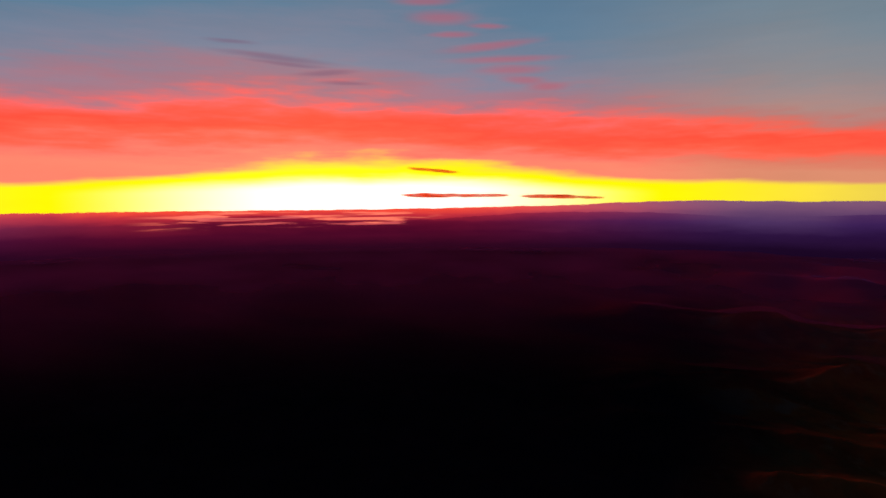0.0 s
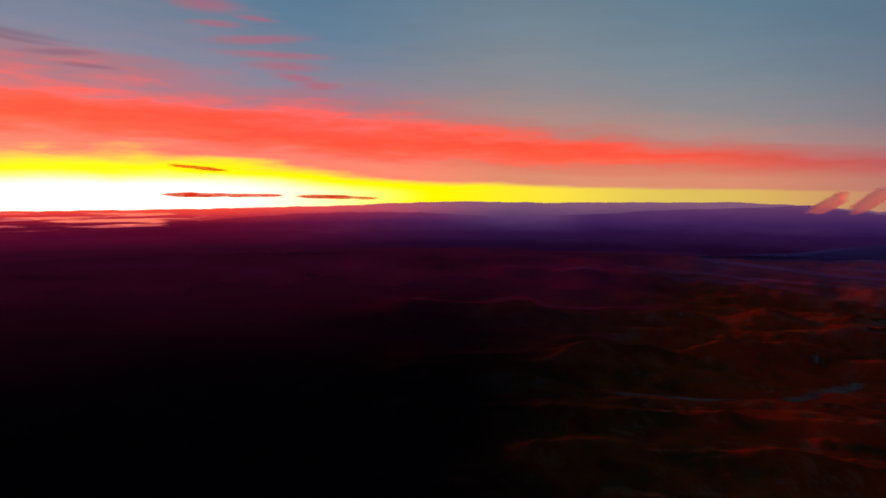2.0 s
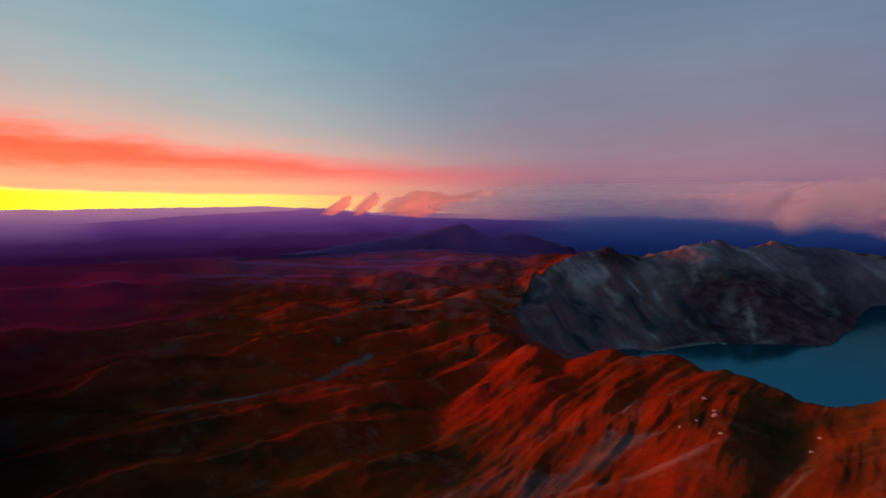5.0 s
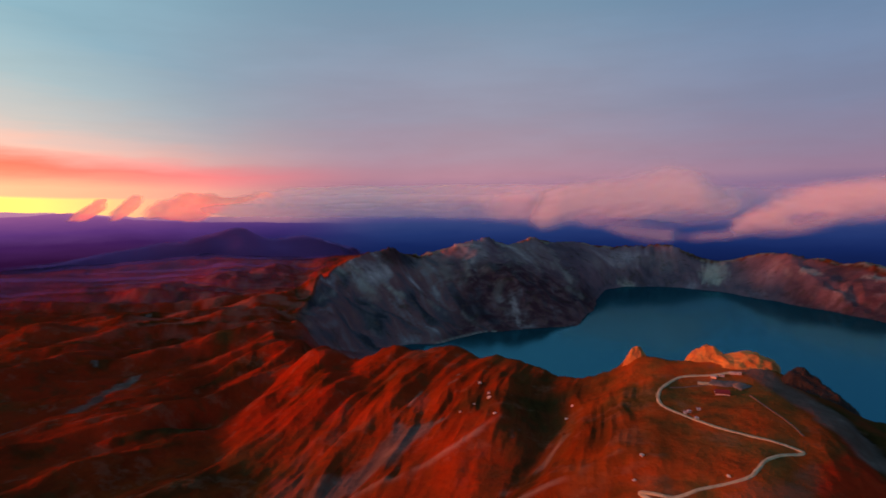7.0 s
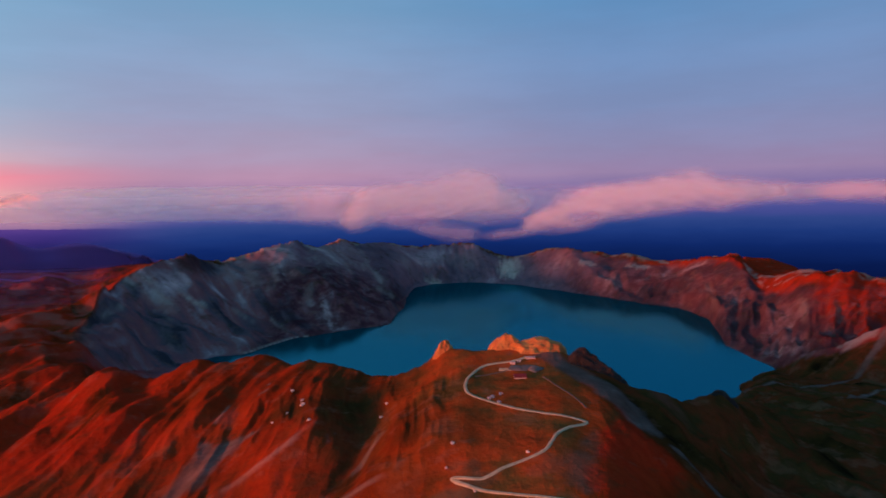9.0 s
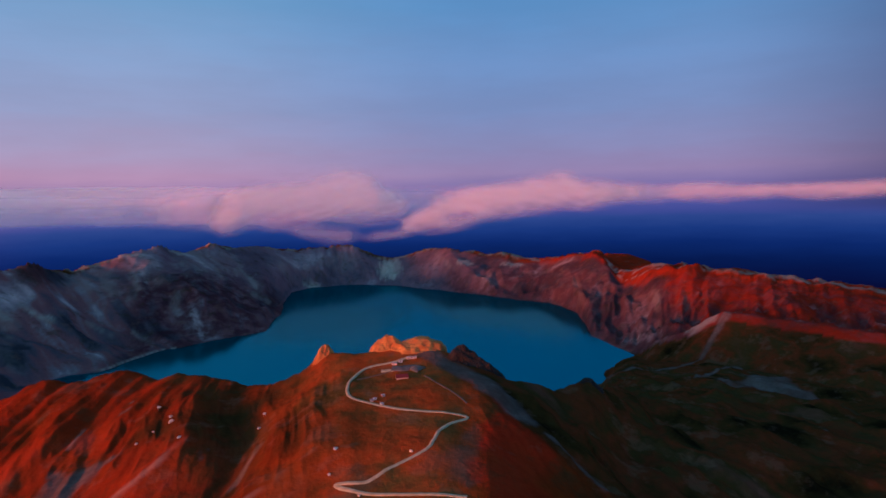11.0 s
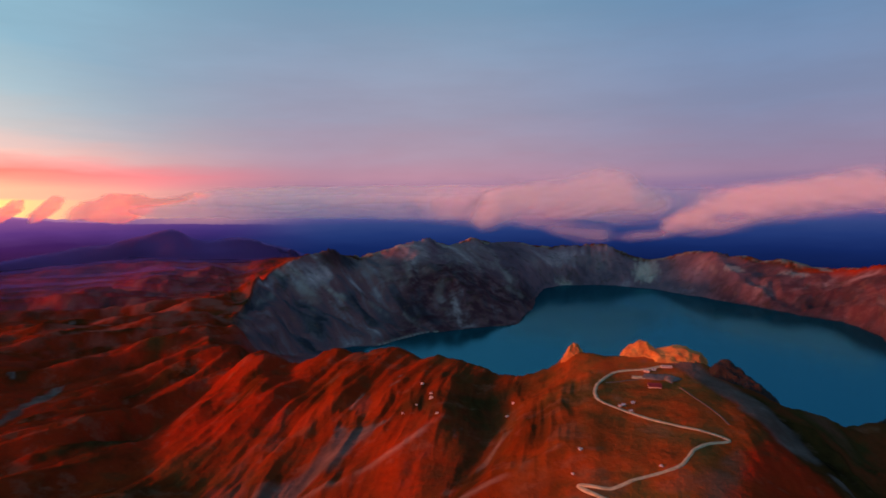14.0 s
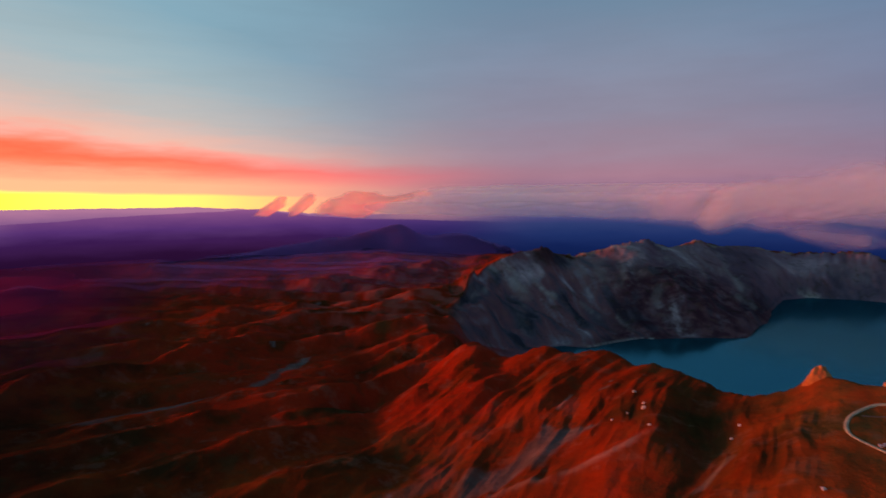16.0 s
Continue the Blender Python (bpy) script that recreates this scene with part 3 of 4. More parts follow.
def land(b, r):
    """Height of the ground, and where it is scree, meadow, dark woodland or painted dark as shade, at bearings b and
    distances r (arrays of one shape).
    """
    wob = fbm(b * 0.35, r / 260, 3)
    bb = b + 0.22 * wob * between(r, 300, 900)
    rs, zs = lines_at(bb)
    rr = r * (1 + 0.011 * fbm(b * 0.25 + 40, r / 400, 3))
    k = np.clip((rr[None] >= rs).sum(0) - 1, 0, len(LINES) - 2)
    r0, r1 = np.take_along_axis(rs, k[None], 0)[0], np.take_along_axis(rs, k[None] + 1, 0)[0]
    z0, z1 = np.take_along_axis(zs, k[None], 0)[0], np.take_along_axis(zs, k[None] + 1, 0)[0]
    t = np.clip((rr - r0) / (r1 - r0), 0, 1)
    z = z0 + (z1 - z0) * t
    lake = between(-b, 67, 71) * (1 - between(-b, 121.2, 122))
    z = z - 30 * np.sin(np.pi * t) * (k == 3) * lake
    dry = 1 - (k == 3) * np.clip(t * 5, 0, 1) * between(-b, 61, 65) * (1 - between(-b, 121.5, 123))
    x, y = -np.sin(np.radians(b)) * r, np.cos(np.radians(b)) * r
    th, rho = np.arctan2(y - HUB[1], x - HUB[0]), np.hypot(x - HUB[0], y - HUB[1])
    wall = np.where(k == 4, np.sin(np.pi * np.clip(t, 0, .5)), np.where(k == 5, np.cos(np.pi * np.clip(t, 0, .5) * 0.7), 0)) * between(-b, 60, 64)
    warp = fbm(x / 420, y / 420, 3)
    twist = 0.5 * fbm(th * 5, rho / 300, 3) + 0.8 * warp
    up = np.where(k == 4, t / 2, np.where(k == 5, 0.5 + t / 2, np.where(k >= 6, 1.0, 0.0)))
    fan = b - np.clip((b + 98) / 4.0, -6, 6) * up
    walls = ((k >= 4) & (k <= 6)) * between(-b, 60, 63)
    gully = np.where(walls > 0, ridged(fan * (0.34 + 0.16 * between(-b, 88, 98)) + 1.3 * warp, up * 1.6, 4), ridged(th * 15 + twist, rho / 600, 4))
    bulge = np.zeros_like(z)
    for line, tall, wide in BUTTRESSES:
        bulge = bulge + tall * np.exp(-(flat_reach(b + 0.8 * warp, up * 9, line) / wide) ** 2)
    dry_foot = np.clip(up * 5, 0, 1)
    z = z + wall * (14 * (gully - 0.35) + (3 + 4 * between(-b, 88, 98)) * (ridged(fan * 1.9 + 1.2 * warp, up * 0.7 + 5, 3) - 0.3) + dry_foot * (bulge + 22 * fbm(b * 0.22 + 7, up * 1.5, 3)))
    # columns of the cliff, and rough ground below it
    z = z + wall * between(-b, 113, 119) * 9 * (ridged(b * 0.9 + 0.6 * warp, up * 0.8 + 3, 3) - 0.4)
    z = z + between(-b, 110, 116) * between(r, 480, 620) * (1 - between(r, 1250, 1420)) * dry * (9 * (ridged(x / 120 + 0.8 * warp, y / 170, 4) - 0.4) + 3 * fbm(x / 35, y / 35, 3))
    near = between(r, 350, 600) * (1 - between(r, 2500, 3000)) * dry * (1 - wall) * np.where((k == 4) | (k == 5), 1 - between(-b, 62, 66), 1)
    dome = between(-b, 90, 95) * (1 - between(-b, 105, 111)) * (1 - between(r, 640, 700))
    near = near * (1 - 0.95 * dome) * np.where(k >= 7, 1 - between(-b, 66, 72), 1)
    spur = ridged(th * 9 + (0.12 + 0.23 * between(r, 700, 1200)) * twist, rho / 1700 + 3 + 0.2 * warp, 4, 0.45)
    calm = between(-b, -5, 38)
    near = near * (0.12 + 0.88 * calm)
    near = near * (1 - between(-b, 118, 122) * between(r, 900, 1300)) * np.where(k == 6, 1 - between(-b, 57, 63) * (1 - np.clip(t * 4, 0, 1)), 1)
    z = z + near * (18 * between(r, 650, 1400) + 7) * (spur - 0.45)
    steady = 1 - 0.6 * between(r - rs[2], -140, 0) * between(-b, 60, 66) * (r < 1000)
    long = between(r, 640, 900) * (1 - between(-b, 56, 63))
    z = z + near * long * 15 * (ridged(th * 15 + 0.3 * twist, rho / 1200 + 5, 3, 0.42) - 0.4)
    z = z + near * steady * (1 - 0.7 * long) * (3.2 * (ridged(th * 24 + 1.1 * twist, rho / 300, 4) - 0.3) + 2.6 * (ridged(th * 70 + 1.4 * twist, rho / 130, 3) - 0.3))
    z = z + near * between(r, 500, 950) * calm * 5 * (ridged(th * 52 + 0.5 * twist, rho / 420, 3) - 0.3)
    wander, swell = 5 * fbm(x / 70, y / 70, 3), between(r, 300, 420) * (0.85 + 0.5 * fbm(x / 130 + 9, y / 130, 2)) * (1 - 0.8 * between(r - rs[2], -150, -10) * between(-b, 62, 66) * (r < 1000))
    for line, tall, wide in SPURS:
        off = reach(x, y, line) * (1 + 0.35 * warp) + wander
        z = z + tall * np.exp(-np.sqrt(off ** 2 + 16) / wide) * swell
    rim = np.where(k == 5, between(t, 0.55, 1.0), np.where(k == 6, 1 - between(t, 0.0, 0.35), 0)) * between(-b, 62, 66)
    z = z + rim * (3 * fbm(b * 0.8 + 3, b * 0 + 2.5, 3, 0.5) + 2 * (ridged(b * 1.6, r / 200, 2) - 0.3))
    # a narrow shoulder, raised to the camera's sight line so that it shows over the wall
    shoulder = (k == 6) * between(-b, 63, 67) * np.clip(t / 0.1, 0, 1) * (1 - between(t, 0.1, 0.3))
    z = z + shoulder * (0.05 * r * t + 5 * np.maximum(fbm(b * 0.4 + 31, b * 0 + 1.5, 3), 0))
    z = z + (k == 6) * between(-b, 66, 70) * 10 * (gully - .35) * (1 - t)
    z = z + between(r, 300, 700) * (1 - dome) * dry * (0.3 + 1.1 * calm) * fbm(x / 45, y / 45, 4) * np.where(k == 4, np.clip(t * 6, 0, 1), 1)
    z = z + between(-b, 107, 112) * between(r, 380, 480) * (k <= 2) * 7 * ridged(x / 110 + 0.5 * warp, y / 60, 4) * (1 - between(r, 560, 640))
    z = z + dome * 1.2 * fbm(x / 60, y / 60, 3) * between(r, 330, 400)
    # mounds that carry the summit crags
    for mb, mr, tall, wide in ((-92.4, 640, 13, 26), (-98.6, 650, 12, 30), (-101.6, 650, 10, 26), (-104, 640, 5, 24)):
        c = plan(mb, mr)
        z = z + tall * np.exp(-(np.hypot(x - c[0], y - c[1]) / wide) ** 1.6)
    # far hill and long low ranges
    for hb, hr, hz, wb, wr in ((-55.8, 4150, 26, 1.0, 260), (-55.0, 4150, 66, 2.6, 260), (-51.5, 4180, 112, 8.0, 300), (-62.3, 4150, 120, 3.4, 220), (-66.5, 4150, 50, 3.0, 220)):
        z = z + hz * np.exp(-((b - hb) / wb) ** 2 - ((r - hr) / wr) ** 2) * (1 + 0.25 * gully)
    far = between(r, 3000, 3600)
    z = z + far * 6 * fbm(x / 300, y / 300, 4)
    scree = np.where((k >= 3) & (k <= 5), between(-b, 59.5, 62), 0) * (1 - between(-b, 101, 117) * 0.2) * np.where(k == 5, 1 - between(t, 0.72, 1.0) * between(-b, 100, 112), 1)
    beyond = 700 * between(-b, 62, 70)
    dark_and_shaded = between(r + 160 * wob, 2800 + beyond, 3200 + beyond)
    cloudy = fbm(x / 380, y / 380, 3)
    # towards the sunset the land is painted near-black by bearing, as backlit shade
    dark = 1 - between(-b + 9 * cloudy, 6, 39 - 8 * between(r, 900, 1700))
    dark_and_shaded = np.maximum(dark_and_shaded, dark)
    # dark rock on the rim takes the same near-black
    dark_and_shaded = np.maximum(dark_and_shaded, 0.62 * np.exp(-((b + 69.2) / 1.3) ** 4) * between(up, 0.72, 0.9) * (k == 5))
    ragged = -b + 3.0 * fbm(x / 90, y / 90, 4)
    uneven = fbm(x / 50, y / 50, 4)
    divide = np.interp(-b, [105.5, 111.5, 115, 122, 130, 148], [600, 505, 473, 450, 430, 420])
    # ground beyond the divide is darkened in colour, as its shaded side
    meadow, heath_and_shade = between(ragged + 2 * uneven, 84, 98) * (1 - between(ragged, 104, 108)) * (1 - between(r, 640, 700)), between(-b, 105, 107) * between(r - divide + 14 * uneven, -8, 10) * ((k <= 2) | ((k == 3) & (t < 0.8)))
    # the low near-left slope is darkened in uneven patches
    heath_and_shade = np.maximum(heath_and_shade, 0.45 * between(-b + 6 * uneven, 48, 56) * (1 - between(-b + 6 * uneven, 70, 78)) * (1 - between(r + 90 * uneven, 520, 680)))
    streak = np.clip(0.5 + np.where(walls > 0, 0.5, 0.34) * np.where(walls > 0, 0.75 * fbm(fan * 0.45 + 1.2 * warp, up * 1.9, 4) + 0.28 * fbm(fan * 2.2 + 1.5 * warp, up * 1.2 + 4, 3) + 0.35 * fbm(b * 0.25, up * 2 + 9, 2), 0.6 * fbm(th * 22 + 0.8 * twist, rho / 330, 4) + 0.7 * fbm(x / 90, y / 90, 4)), 0, 1)
    # right of the saddle, wall faces are darkened in colour for weaker sun
    brown = between(-b + 2 * warp, 73, 77) * (1 - between(-b + 2 * warp, 86, 90)) * (1 - 0.6 * between(up, 0.6, 1.0)) + 0.95 * between(-b + 3 * warp, 99, 106)
    # red on the wall tops and right hill paints their sunlight in
    crimson_and_sunlit = between(-b + 2 * warp, 110, 115) * between(up + 0.1 * gully, 0.84, 0.96) * ((k >= 4) & (k <= 6)) + between(-b, 123.5, 126) * (k >= 3) * (k <= 5) * between(z, 70, 110)
    # the right shoulder's sunlit face is painted red as well
    crimson_and_sunlit = crimson_and_sunlit + 0.95 * between(ragged, 107.5, 109) * (1 - between(ragged, 114.5, 116)) * between(divide - r, 12, 26) * (k <= 2)
    crimson_and_sunlit = crimson_and_sunlit + 0.6 * between(-b + 6 * uneven, 52, 62) * (1 - between(-b + 3 * uneven, 80, 84)) * (k <= 2) * between(streak, 0.3, 0.6)
    crimson_and_sunlit = crimson_and_sunlit + 0.95 * between(-b + 5 * uneven, 26, 40) * (1 - between(-b, 62, 68)) * between(streak + 0.25 * uneven, 0.16, 0.44) * between(r, 600, 800) * (k != 4) * (k != 5) + 0.95 * between(-b + 5 * uneven, 26, 40) * (1 - between(-b, 58, 61)) * between(streak + 0.25 * uneven, 0.16, 0.44) * ((k == 4) | (k == 5))
    # the gully is coloured darker along its line
    heath_and_shade = np.maximum(heath_and_shade, 0.68 - 0.68 * between(reach(x, y, [(-82.2, 700), (-83.6, 600), (-84.2, 545), (-82.2, 480), (-78.5, 440)]) * (1 + 0.6 * uneven), 14, 40))
    stone = 0 * z
    for line, wide in STONE:
        stone = np.maximum(stone, 0.75 - 0.75 * between(reach(x, y, line) * (1 + 0.8 * uneven), wide * 0.5, wide * 1.3))
    pale, frayed = np.zeros_like(z), 0.5 * fbm(th * 90, rho / 120, 2)
    # pale fans of scree and the white saddle
    for pb, pr, wb, wr, lean in PALE:
        along = (r - pr) / wr
        pale = np.maximum(pale, np.clip(1.6 - 1.6 * np.hypot((b - pb - lean * along) / wb, along) + frayed * (1 if pr > 700 else 2.2), 0, (0.9 if -100 < pb < -90 else 0.5) if pr > 1200 else 0.5))
    pale = pale * np.where(r < 1200, between(uneven + 0.4 * frayed, -0.15, 0.4), 1)
    pale = np.maximum(pale, 0.13 * between(r, 1000, 1500) * (1 - between(-b, 60, 64)) * between(-b, 38, 50) * between(uneven + 0.6 * frayed, -0.3, 0.6) * (r < 2800))
    for line, wide, most in LIT_CRESTS_AND_SCARS:
        pale = np.maximum(pale, most * between(uneven + 0.5 * frayed, -0.45, 0.25) * (1 - between(reach(x, y, line) * (1 + 0.7 * uneven), 0.2 * wide, 1.7 * wide)))
    grainy = 0.3 + 0.7 * between(fbm(fan * 1.7 + 1.5 * warp, up * 5 + 2, 4), -0.35, 0.45)
    dips = np.degrees(np.arctan2(z - EYE[2], np.maximum(r, 1)))
    for line, wide, most in FANS:
        fan_edge = flat_reach(b, dips, line) * (1 + 0.5 * uneven + 0.6 * frayed)
        pale = np.maximum(pale, most * grainy * (1 - between(fan_edge, 0.35 * wide, 1.25 * wide)) * ((k == 4) | (k == 5)))
    shore = (k == 4) * (1 - between(t, 0.0, 0.05)) * between(-b, 72, 74) * (1 - between(-b, 79, 80))
    # the rim shoulder is painted paler for the sunlit strip along it
    pale = np.maximum(np.maximum(pale, 0.7 * shore), 0.45 * (k == 6) * (t < 0.2) * between(-b, 70, 72) * between(uneven, -0.3, 0.3))
    # the last mask paints air haze onto the far walls by distance
    return z, scree, dark_and_shaded, meadow, heath_and_shade, streak, pale, np.clip(brown, 0, 1), np.clip(crimson_and_sunlit, 0, 1), stone, np.maximum(0.6 * between(r + 200 * warp, 2150, 2700) * (1 - 0.6 * between(-b, 103, 112)), 0.12 * between(-b + 3 * warp, 100, 108) * between(r, 1500, 1750))


def spot(b, el):
    """Distance and height at which the view along a bearing and dip meets the ground."""
    r = np.linspace(330, 1200, 2200)
    z = land(np.full_like(r, b), r)[0]
    hit = np.argmax(z >= EYE[2] + r * math.tan(radians(el)))
    return r[hit], z[hit]


def at(b, r, z):
    return Vector((-math.sin(radians(b)) * r, math.cos(radians(b)) * r, z))


def grid_mesh(name, xyz, mat, closed=False):
    """A sheet from an array of rows and columns of places."""
    n, m, _ = xyz.shape
    i, j = np.meshgrid(np.arange(n - 1), np.arange(m if closed else m - 1), indexing="ij")
    j2 = (j + 1) % m
    quads = np.stack([i * m + j, (i + 1) * m + j, (i + 1) * m + j2, i * m + j2], -1).reshape(-1, 4)
    me = bpy.data.meshes.new(name)
    me.vertices.add(n * m)
    me.vertices.foreach_set("co", xyz.astype(np.float32).ravel())
    me.loops.add(quads.size)
    me.loops.foreach_set("vertex_index", quads.astype(np.int32).ravel())
    me.polygons.add(len(quads))
    me.polygons.foreach_set("loop_start", np.arange(0, quads.size, 4, dtype=np.int32))
    me.materials.append(mat)
    me.update(calc_edges=True)
    me.shade_smooth()
    return me


def make_ground():
    bearings = np.concatenate([np.arange(212, 56, -2.0), np.arange(56, -147.9, -0.13)])
    radii = np.concatenate([[0.0], np.geomspace(60, 300, 14)[:-1], np.geomspace(300, 4920, 410)])
    b, r = np.meshgrid(bearings, radii)
    bl = np.where(b > 56, 56, b)
    z, scree, dark_and_shaded, meadow, heath_and_shade, streak, pale, brown, crimson_and_sunlit, stone, haze_tint = land(bl, r)
    # behind the camera the sheet closes smoothly between its two ends
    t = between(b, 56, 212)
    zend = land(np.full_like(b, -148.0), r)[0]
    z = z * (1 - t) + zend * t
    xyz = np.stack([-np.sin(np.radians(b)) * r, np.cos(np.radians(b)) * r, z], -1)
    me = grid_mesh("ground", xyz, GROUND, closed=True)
    for name, val in (("scree", scree), ("dark_and_shaded", dark_and_shaded), ("meadow", meadow), ("heath_and_shade", heath_and_shade), ("streak", streak), ("pale", pale), ("brown", brown), ("crimson_and_sunlit", crimson_and_sunlit), ("stone", stone), ("haze_tint", haze_tint)):
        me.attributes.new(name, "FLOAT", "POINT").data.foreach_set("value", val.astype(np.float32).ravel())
    return tagged(new("ground", me), "rust red volcanic slopes, grey crater walls and dark plain", "ground", kind="structure")


make_ground()


def make_lake():
    b, r = np.meshgrid(np.arange(-64, -126, -1.0), np.linspace(900, 3000, 60))
    xyz = np.stack([-np.sin(np.radians(b)) * r, np.cos(np.radians(b)) * r, np.zeros_like(b)], -1)
    return tagged(new("water", grid_mesh("water", xyz, WATER)), "deep teal crater lake with a calm surface", "lake", kind="structure")


make_lake()


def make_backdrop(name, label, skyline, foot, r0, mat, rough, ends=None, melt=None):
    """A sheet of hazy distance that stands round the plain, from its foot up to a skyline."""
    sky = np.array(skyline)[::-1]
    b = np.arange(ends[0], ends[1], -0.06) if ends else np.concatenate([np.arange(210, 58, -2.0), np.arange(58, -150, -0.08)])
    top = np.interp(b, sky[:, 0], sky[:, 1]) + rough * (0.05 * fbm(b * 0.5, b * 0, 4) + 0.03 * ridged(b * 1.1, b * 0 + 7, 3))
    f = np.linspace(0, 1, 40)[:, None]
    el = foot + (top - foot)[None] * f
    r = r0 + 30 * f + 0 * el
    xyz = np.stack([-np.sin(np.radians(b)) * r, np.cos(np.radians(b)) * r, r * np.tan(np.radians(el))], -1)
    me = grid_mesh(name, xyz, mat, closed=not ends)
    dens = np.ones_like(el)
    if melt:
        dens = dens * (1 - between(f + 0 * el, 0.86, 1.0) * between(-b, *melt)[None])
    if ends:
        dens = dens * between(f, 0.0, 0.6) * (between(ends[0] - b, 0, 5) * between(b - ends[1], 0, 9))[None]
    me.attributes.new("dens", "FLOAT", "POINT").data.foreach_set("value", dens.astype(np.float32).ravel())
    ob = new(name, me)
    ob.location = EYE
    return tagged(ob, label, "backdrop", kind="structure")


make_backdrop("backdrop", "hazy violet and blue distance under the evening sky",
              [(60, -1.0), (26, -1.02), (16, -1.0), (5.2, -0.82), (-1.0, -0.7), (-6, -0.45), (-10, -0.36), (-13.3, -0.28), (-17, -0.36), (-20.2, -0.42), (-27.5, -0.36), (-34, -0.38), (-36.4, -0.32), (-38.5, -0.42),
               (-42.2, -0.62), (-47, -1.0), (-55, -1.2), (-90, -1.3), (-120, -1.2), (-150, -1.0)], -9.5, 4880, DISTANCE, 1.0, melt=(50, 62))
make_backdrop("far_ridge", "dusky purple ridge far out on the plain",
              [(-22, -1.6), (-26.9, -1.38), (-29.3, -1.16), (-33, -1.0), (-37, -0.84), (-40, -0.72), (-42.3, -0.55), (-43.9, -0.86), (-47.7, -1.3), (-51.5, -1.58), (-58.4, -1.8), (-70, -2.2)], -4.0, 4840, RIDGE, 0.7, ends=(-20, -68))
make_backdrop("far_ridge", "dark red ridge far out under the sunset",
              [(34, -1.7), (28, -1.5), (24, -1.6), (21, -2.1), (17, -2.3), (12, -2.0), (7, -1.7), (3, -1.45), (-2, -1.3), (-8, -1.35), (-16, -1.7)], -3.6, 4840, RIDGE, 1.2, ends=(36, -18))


# ---- tinted sheets that stand in for air haze over plain and slopes ----
def make_haze(name, label, left, right, lift, inner, outer, most, mat, seed):
    """A thin tinted sheet laid over the land: haze painted as a surface, fading out to its edges."""
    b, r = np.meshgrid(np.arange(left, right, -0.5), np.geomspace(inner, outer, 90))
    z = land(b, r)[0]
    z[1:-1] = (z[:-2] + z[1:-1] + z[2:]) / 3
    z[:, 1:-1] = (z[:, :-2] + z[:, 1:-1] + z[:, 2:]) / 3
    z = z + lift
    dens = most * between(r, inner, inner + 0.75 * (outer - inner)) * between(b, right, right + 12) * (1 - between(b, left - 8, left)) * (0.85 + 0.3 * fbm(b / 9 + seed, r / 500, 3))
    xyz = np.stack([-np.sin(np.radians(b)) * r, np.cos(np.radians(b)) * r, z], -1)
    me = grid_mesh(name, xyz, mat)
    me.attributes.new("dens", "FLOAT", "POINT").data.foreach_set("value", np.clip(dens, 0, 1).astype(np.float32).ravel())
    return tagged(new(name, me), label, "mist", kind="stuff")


make_haze("plain_haze", "thin violet sheet painted as air haze about the far hill", -36, -72, 18, 2900, 4860, 0.88, AIR_HAZE, 0)
make_haze("flank_haze", "thin violet sheet painted as air haze on the far red slopes", -12, -66, 14, 1600, 2800, 0.38, AIR_HAZE, 4)
make_haze("slope_haze", "thin dark red sheet painted as dusk haze over the left slopes", 60, -36, 16, 800, 2760, 0.92, RED_HAZE, 9)


